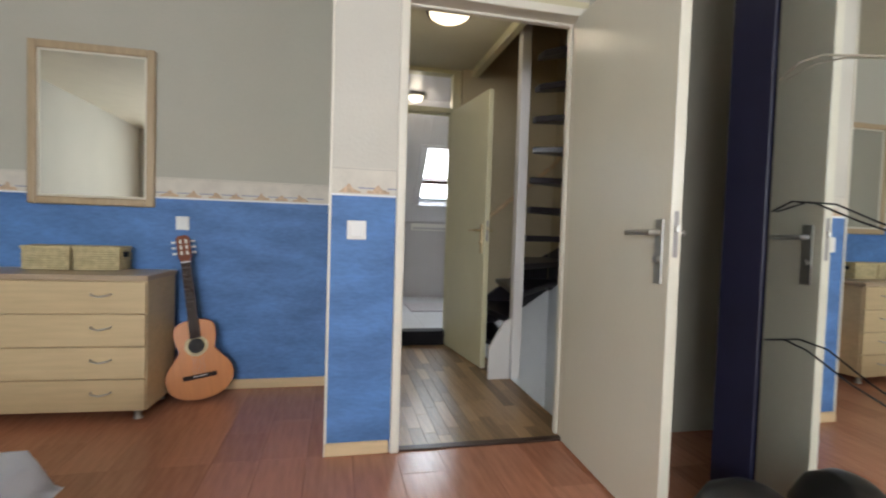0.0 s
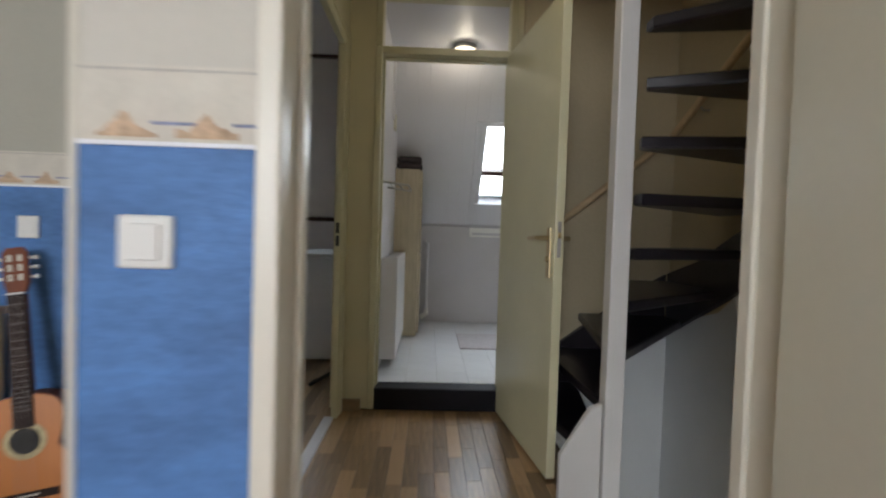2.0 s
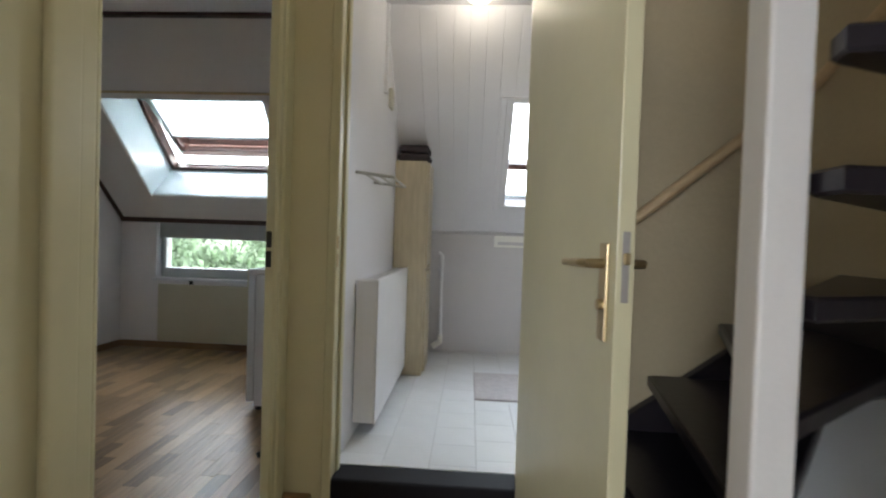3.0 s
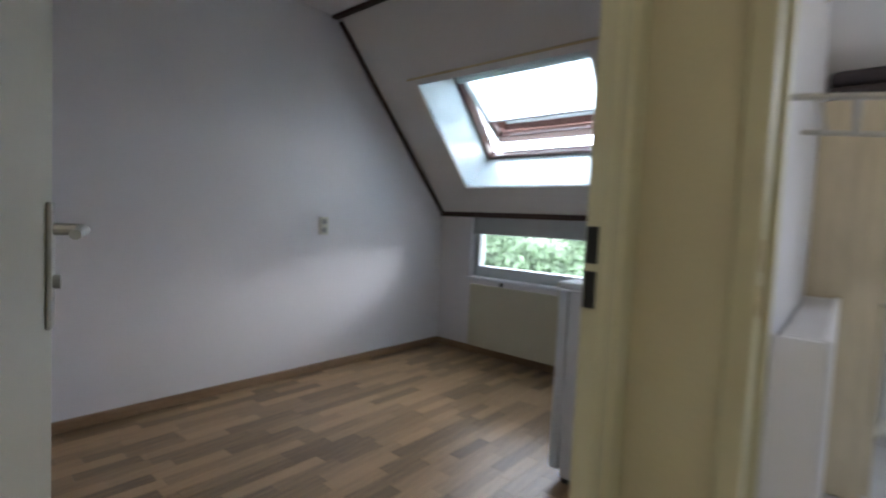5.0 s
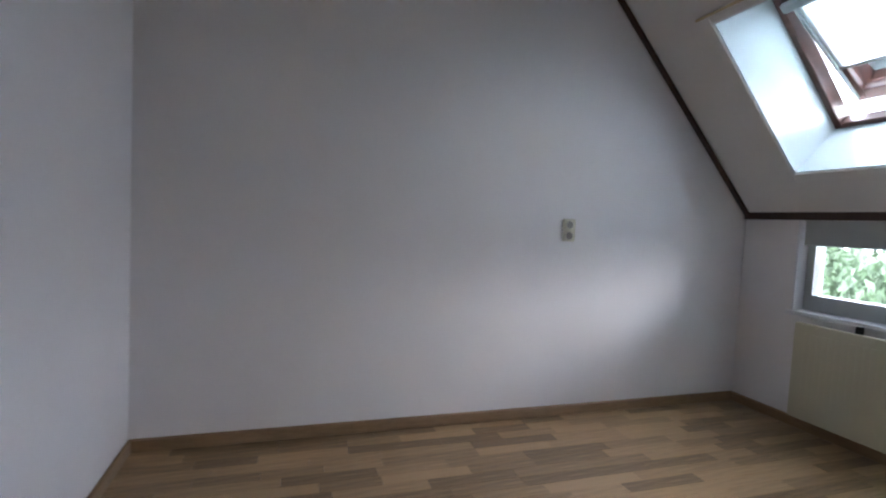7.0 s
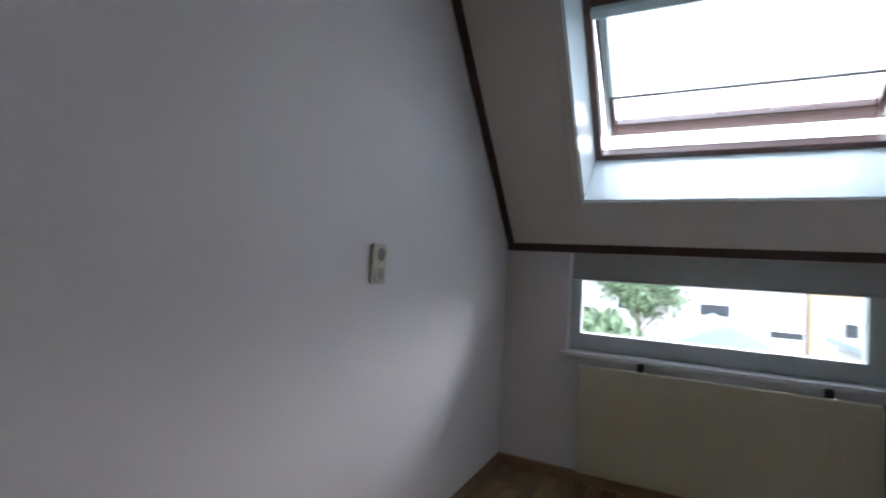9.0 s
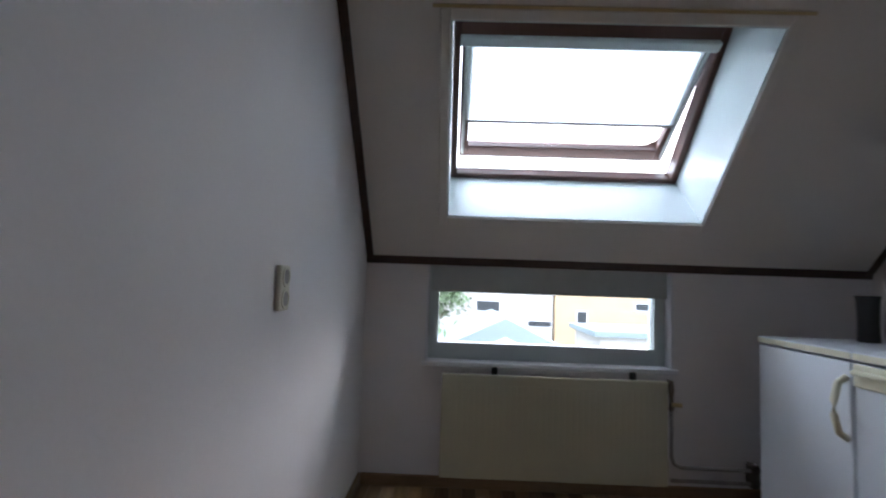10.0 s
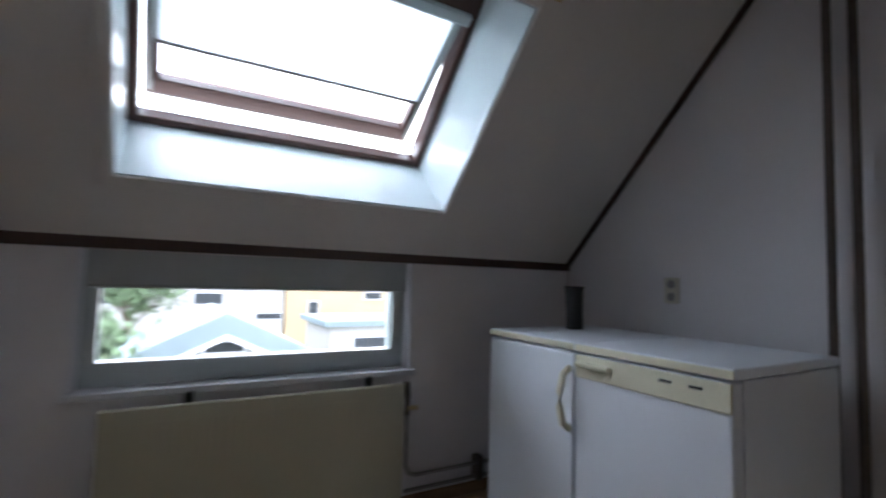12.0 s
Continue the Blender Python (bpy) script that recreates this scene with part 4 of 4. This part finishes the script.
for lo, hi in (((FW, -0.022, FW), (FW + 0.012, -0.015, MH - FW)), ((MW - FW - 0.012, -0.022, FW), (MW - FW, -0.015, MH - FW)), ((FW, -0.022, FW), (MW - FW, -0.015, FW + 0.012)), ((FW, -0.022, MH - FW - 0.012), (MW - FW, -0.015, MH - FW))):
    part("inner_bead", box(lo, hi, 0.002), plastic_cream, mir)

# guitar leaning on the wall
gt = thing("guitar", pose(-0.112, 3.52, 0.004) @ pose(0, 0, 0, -9.0, 0, 0) @ pose(0, 0, 0, 0, 0, 14) @ pose(0, 0, 0, 0, -9.5, 0) @ Matrix.Diagonal((0.97, 1, 0.945, 1)), "orange-brown classical guitar leaning against the blue wall", "guitar")


def half_width(s):
    """Half the body's width at the height s, 0 to 1."""
    base = math.sqrt(max(0, 1 - (2 * s - 1) ** 8))
    return base * (0.140 + 0.042 * math.cos(2 * math.pi * (s - 0.28) * 0.95) * (1 if s < 0.62 else 0.55) - 0.030 * math.exp(-((s - 0.60) / 0.13) ** 2))


BL = 0.485
ss = [0.5 - 0.5 * math.cos(math.pi * k / 26) for k in range(27)]
outline = [(half_width(s), s * BL) for s in ss] + [(-half_width(s), s * BL) for s in ss[-2:0:-1]]
part("body", prism(outline, -0.048, 0.048, "y", 0.004, 2), rosewood, gt, "dark reddish guitar sides and back")
part("soundboard", prism([(x * 0.985, 0.004 + z * 0.985) for x, z in outline], -0.052, -0.048, "y"), spruce, gt, "glossy orange-brown soundboard")
part("rosette", lathe([(0.062, 0), (0.062, 0.0015), (0.044, 0.0015), (0.044, 0)], 36, Matrix.Translation((0, -0.0522, 0.325)) @ pose(0, 0, 0, 90, 0, 0)), straw, gt, "patterned rosette ring")
# dark disc on the soundboard in place of the shaded hole
part("sound_hole", lathe([(0.044, 0), (0.044, 0.002)], 36, Matrix.Translation((0, -0.0524, 0.325)) @ pose(0, 0, 0, 90, 0, 0)), dark_hole, gt)
part("bridge", box((-0.09, -0.062, 0.128), (0.09, -0.052, 0.155), 0.004, 2), ebony, gt, "dark bridge")
part("saddle", box((-0.036, -0.066, 0.142), (0.036, -0.061, 0.146), 0.001), plastic_white, gt)
part("neck", prism([(-0.028, 0.40), (0.028, 0.40), (0.025, 0.835), (-0.025, 0.835)], -0.052, -0.026, "y", 0.005, 2), rosewood, gt)
part("fingerboard", prism([(-0.030, 0.37), (0.030, 0.37), (0.026, 0.835), (-0.026, 0.835)], -0.060, -0.052, "y", 0.001, 1), ebony, gt, "dark fingerboard")
for k in range(1, 18):
    z = 0.835 - 0.65 * (1 - 2 ** (-k / 12))
    part("fret", box((-0.028, -0.0615, z), (0.028, -0.0598, z + 0.0012)), pipe_grey, gt)
part("nut", box((-0.026, -0.064, 0.835), (0.026, -0.05, 0.841), 0.001), plastic_white, gt)
hd = part("headstock", prism([(-0.026, 0.84), (0.026, 0.84), (0.037, 0.875), (0.037, 0.985), (0.022, 1.005), (0.0, 1.0), (-0.022, 1.005), (-0.037, 0.985), (-0.037, 0.875)], -0.052, -0.034, "y", 0.003, 2), rosewood, gt, "reddish headstock")
for z in (0.895, 0.93, 0.965):
    for sx in (-1, 1):
        part("peg", tube([(sx * 0.037, -0.04, z), (sx * 0.054, -0.036, z), (sx * 0.062, -0.036, z)], [0.003, 0.007, 0.008], 8), plastic_white, hd)
        part("slot", box((sx * 0.015 - 0.006, -0.053, z - 0.012), (sx * 0.015 + 0.006, -0.0505, z + 0.012), 0.001), plastic_cream, hd)
for k in range(6):
    x = -0.0225 + 0.009 * k
    part("string", tube([(x * 1.3, -0.0655, 0.144), (x * 0.9, -0.0648, 0.84)], 0.0004, 5), pipe_grey, gt)

# bed: wooden frame with a sheet hanging over the corner
bed = thing("bed", pose(0.02, -0.14, 0), "bed with pale wooden frame and rumpled white sheet", "bed")
part("side_rail", box((-0.035, -0.10, 0.10), (0.0, 1.93, 0.36), 0.006, 2), beech, bed, "pale beech bed rail")
part("end_rail", box((-2.0, 1.895, 0.10), (-0.035, 1.93, 0.36), 0.006, 2), beech, bed)
part("end_rail", box((-2.0, -0.10, 0.10), (-0.035, -0.065, 0.36), 0.006, 2), beech, bed)
part("side_rail", box((-2.035, -0.10, 0.10), (-2.0, 1.93, 0.36), 0.006, 2), beech, bed)
for x, y in ((-0.035, 1.86), (-0.035, -0.06), (-2.0, 1.86), (-2.0, -0.06)):
    part("leg", box((x - 0.03, y, 0), (x + 0.02, y + 0.05, 0.11), 0.004), beech, bed)
part("mattress", box((-1.99, -0.05, 0.22), (-0.045, 1.885, 0.465), 0.04, 3), sheet_white, bed)
b = bmesh.new()
N = 84
grid = {}
for i in range(N + 1):
    for j in range(N + 1):
        x, y = -1.95 + 1.98 * i / N, -0.04 + 1.99 * j / N
        ex, ey = max(0, x + 0.03), max(0, y - 1.90)
        near_corner = min(1.0, max(0.0, (y - 1.45) / 0.35))
        drop = min(0.11, ex * (0.9 + 1.6 * near_corner) + ey * 2.2)
        w = noise.noise(Vector((x * 3, y * 3, 0.3))) * 0.018 + noise.noise(Vector((x * 9, y * 9, 1.3))) * 0.006
        grid[i, j] = b.verts.new((min(x, 0.012) + 0.4 * w * (drop > 0), min(y, 1.94), 0.505 + w - drop))
for i in range(N):
    for j in range(N):
        b.faces.new((grid[i, j], grid[i + 1, j], grid[i + 1, j + 1], grid[i, j + 1]))
bmesh.ops.solidify(b, geom=b.faces[:], thickness=0.012)
part("sheet", b, sheet_white, bed, "white sheet hanging over the corner", True)

# wardrobe with a mirror door
wd = thing("wardrobe", pose(2.0, -0.25, 0), "dark navy wardrobe with a full-height mirror door", "wardrobe")
part("carcass", box((0.03, 0, 0.0), (0.58, 2.30, 2.40), 0.004), navy, wd)
part("end_stile", box((0.0, 2.125, 0.0), (0.03, 2.30, 2.40), 0.004), navy, wd, "dark navy front stile")
for k in range(2):
    y0 = 2.12 - 1.06 * (k + 1)
    d = part("mirror_door", box((0.008, y0, 0.06), (0.029, y0 + 1.055, 2.36), 0.002), navy, wd)
    part("mirror_panel", box((0.003, y0 + 0.004, 0.07), (0.007, y0 + 1.051, 2.35)), mirror_glass, d, "full-height mirror")
part("plinth", box((-0.02, 0.0, 0.0), (0.0, 2.28, 0.055), 0.004), black_plastic, wd)
for zs, mtl in (((1.525, 1.553, 1.535, 1.50), cable_cream), ((1.108, 1.135, 1.115, 1.07), cable_black), ((0.692, 0.712, 0.69, 0.64), cable_black)):
    c = tagged(link("hanging_cable", tube([(1.994, 1.845, zs[0]), (1.975, 1.76, zs[1]), (1.965, 1.68, zs[2] + 0.01), (1.97, 1.56, zs[3]), (1.985, 1.40, zs[3] - 0.06), (1.996, 1.25, zs[3] - 0.04)], 0.0028, 8), mtl, None, "", True), "thin cable looped across the wardrobe mirror", "cable")

bag = link("black_bag", lathe([(0.10, 0.0), (0.17, 0.01), (0.20, 0.07), (0.19, 0.15), (0.145, 0.22), (0.07, 0.262), (0.02, 0.27)], 26), black_plastic, None, "", True)
bag.matrix_world = pose(1.83, 1.69, 0, 0, 0, 10) @ Matrix.Diagonal((0.66, 1.0, 1.13, 1))
tagged(bag, "rounded black bag on the floor before the wardrobe mirror", "bag")

# ---- outside ----
tagged(link("ground", box((-150, 7.6, -3.1), (150, 400, -3.0)), grass_far), "green garden ground far below", "ground", kind="structure")


def gable_house(name, x, y, w, d, eave, ridge, wall_mat, label, windows):
    t = thing(name, pose(x, y, -3.0), label, "house")
    e, r = eave + 3.0, ridge + 3.0
    part("wall", prism([(-w / 2, 0), (w / 2, 0), (w / 2, e), (0, r - 0.1), (-w / 2, e)], 0, d, "y"), wall_mat, t)
    for s in (-1, 1):
        part("roof", prism([(0, r), (s * (w / 2 + 0.3), e - 0.2), (s * (w / 2 + 0.3), e - 0.06), (0, r + 0.16)], -0.3, d + 0.3, "y"), roof_slate, t, "grey tiled roof")
        part("verge", prism([(0, r - 0.30), (s * (w / 2 + 0.3), e - 0.50), (s * (w / 2 + 0.3), e - 0.06), (0, r + 0.16)], -0.36, -0.302, "y"), roof_slate, t, "broad grey roof verge")
        part("bargeboard", prism([(0, r - 0.42), (s * (w / 2 + 0.3), e - 0.62), (s * (w / 2 + 0.3), e - 0.505), (0, r - 0.305)], -0.38, -0.305, "y"), sill_white, t, "white bargeboard")
    for wx, wz, ww, wh in windows:
        p = part("window", box((wx - ww / 2 - 0.06, -0.06, wz - 0.06 + 3), (wx + ww / 2 + 0.06, 0.0, wz + wh + 0.06 + 3)), sill_white, t)
        part("pane", box((wx - ww / 2, -0.075, wz + 3), (wx + ww / 2, -0.06, wz + wh + 3)), far_glass, p)
    return t


def flat_house(name, x, y, w, d, top, wall_mat, label, windows):
    t = thing(name, pose(x, y, -3.0), label, "house")
    part("wall", box((0, 0, 0), (w, d, top + 3.0)), wall_mat, t)
    part("roof", box((-0.2, -0.2, top + 3.0), (w + 0.2, d + 0.2, top + 3.18)), roof_slate, t)
    for wx, wz, ww, wh in windows:
        p = part("window", box((wx - 0.06, -0.05, wz + 2.94), (wx + ww + 0.06, 0.0, wz + wh + 3.06)), sill_white, t)
        part("pane", box((wx, -0.065, wz + 3), (wx + ww, -0.05, wz + wh + 3)), far_glass, p)
    return t


gable_house("garden_house", 0.05, 17.0, 3.7, 4.0, -0.78, 0.02, facade_white, "small pale house with a grey gable roof", [(0.0, -0.72, 0.8, 0.22)])
flat_house("garden_shed", 3.45, 20.0, 4.2, 3.0, -0.52, facade_white, "low pale garden shed with a flat roof", [(0.8, -1.3, 1.2, 0.4)])
flat_house("terrace_house", -9.0, 34.0, 13.9, 6.0, 1.9, facade_white, "long pale terrace house", [(1.5, -0.6, 1.6, 0.7), (5.0, -0.6, 1.8, 0.7), (9.2, -0.6, 1.4, 0.6), (12.4, -1.45, 1.4, 0.32)])
flat_house("yellow_house", 5.0, 33.85, 9.0, 6.0, 1.7, facade_yellow, "yellow brick house with dark windows", [(1.35, -1.55, 0.55, 1.1), (4.9, -0.25, 1.1, 0.4), (7.2, -0.25, 1.2, 0.4)])


def tree(x, y, h, r, seed):
    rng = random.Random(seed)
    t = thing("tree", pose(x, y, -3.0), "leafy green garden tree", "tree", "garden trees")
    b = tube([(0, 0, 0), (0.06, 0.02, h * 0.35), (0.0, 0.05, h * 0.7)], [0.14, 0.10, 0.05], 8)
    for k in range(6):
        a = k * 1.05
        tube([(0.03, 0.02, h * (0.35 + 0.04 * k)), (r * 0.6 * math.cos(a), r * 0.6 * math.sin(a), h * (0.6 + 0.04 * k))], [0.05, 0.015], 6, b)
    part("trunk", b, bark, t)
    verts, faces = [], []
    lobes = []
    for k in range(16):
        a, e = rng.uniform(0, 6.28), rng.uniform(-0.7, 1.2)
        f = rng.uniform(0.35, 0.85) * r
        lobes.append((Vector((f * math.cos(a) * math.cos(e), f * math.sin(a) * math.cos(e), f * math.sin(e))), r * rng.uniform(0.22, 0.42)))
    for k in range(3600):
        o, w = lobes[k % 16]
        u = Vector((rng.gauss(0, 1), rng.gauss(0, 1), rng.gauss(0, 0.8))) * w * 0.62 + o
        c = Vector((u.x, u.y, h * 0.66 + u.z * 0.95))
        q = Euler((rng.random() * 6, rng.random() * 6, rng.random() * 6)).to_matrix()
        s = rng.uniform(0.06, 0.13)
        i = len(verts)
        verts += [tuple(c + q @ Vector(v)) for v in ((-s, 0, 0), (0, -s * 0.5, 0.02), (s, 0, 0), (0, s * 0.5, 0.02))]
        faces.append((i, i + 1, i + 2, i + 3))
    me = bpy.data.meshes.new("crown")
    me.from_pydata(verts, [], faces)
    me.materials.append(foliage)
    o = new("crown", me)
    o.parent = t


tree(-2.35, 13.6, 3.55, 1.15, 3), tree(-4.6, 13.5, 3.9, 1.5, 4), tree(-6.9, 15.0, 3.9, 1.9, 5), tree(-10.5, 18.0, 4.6, 2.0, 8), tree(-2.4, 26.0, 5.0, 1.6, 11), tree(-14, 17.0, 4.8, 2.3, 14), tree(-8.0, 26.0, 5.2, 2.2, 21)

# ---- floor pieces last ----


def strips(floor, x0, x1, y0, y1, w, lengths, mat, seed, name="plank", cap=300, z=0.0, mid=None):
    """Floor strips along y in staggered rows; past the cap they go into one joined part."""
    rng = random.Random(seed)
    pieces = []
    x = x0
    while x < x1 - 0.002:
        xe = min(x + w, x1)
        y = y0 - rng.random() * lengths[0]
        while y < y1:
            ln = rng.choice(lengths)
            a, c = max(y, y0), min(y + ln, y1)
            if c - a > 0.01:
                pieces.append((x, xe, a, c))
            y += ln
        x = xe
    if mid:
        pieces.sort(key=lambda p: (p[0] + p[1] - 2 * mid[0]) ** 2 + (p[2] + p[3] - 2 * mid[1]) ** 2)
    shared = {}
    rest_v, rest_f = [], []
    for k, (a, c, e, f) in enumerate(pieces):
        g = 0.0006
        sx, sy = round(c - a - g, 4), round(f - e - g, 4)
        v = [(0, 0, -0.004), (sx, 0, -0.004), (sx, sy, -0.004), (0, sy, -0.004), (g, g, 0), (sx - g, g, 0), (sx - g, sy - g, 0), (g, sy - g, 0)]
        fc = [(4, 5, 6, 7), (0, 1, 5, 4), (1, 2, 6, 5), (2, 3, 7, 6), (3, 0, 4, 7)]
        if k < cap:
            if (sx, sy) not in shared:
                me = bpy.data.meshes.new(name)
                me.from_pydata(v, [], fc)
                me.materials.append(mat)
                shared[sx, sy] = me
            o = new(name, shared[sx, sy])
            o.location = (a, e, z)
            o.parent = floor
        else:
            i = len(rest_v)
            rest_v += [(p[0] + a, p[1] + e, p[2] + z) for p in v]
            rest_f += [tuple(i + q for q in r) for r in fc]
    if rest_v:
        me = bpy.data.meshes.new("plank_field")
        me.from_pydata(rest_v, [], rest_f)
        me.materials.append(mat)
        o = new("plank_field", me)
        o.parent = floor
        tagged(o, kind="stuff")


def floor_of(n):
    return bpy.data.objects[n]


strips(floor_of("floor_room"), -1.79, 0.60, 3.70, RN, 0.067, [0.24, 0.30, 0.37, 0.43], floor_oak, 4, mid=(-0.8, 5.2))
strips(floor_of("floor_room_bay"), 0.60, 0.822, 4.79, RN, 0.067, [0.24, 0.30, 0.37, 0.43], floor_oak, 5)
strips(floor_of("floor_hall"), 0.60, 1.825, 2.70, 4.675, 0.067, [0.24, 0.30, 0.37, 0.43], floor_oak, 7)
strips(floor_of("floor_bedroom"), -2.6, 2.6, -2.0, 2.70, 0.195, [1.29], floor_red, 9, mid=(0.5, 2.0))
strips(floor_of("floor_alcove"), -2.6, 0.6, 2.70, 3.68, 0.195, [1.29], floor_red, 10)
strips(floor_of("floor_bath"), 0.834, 2.6, 4.80, BN, 0.196, [0.2], tile_white, 12, "tile", z=BF)
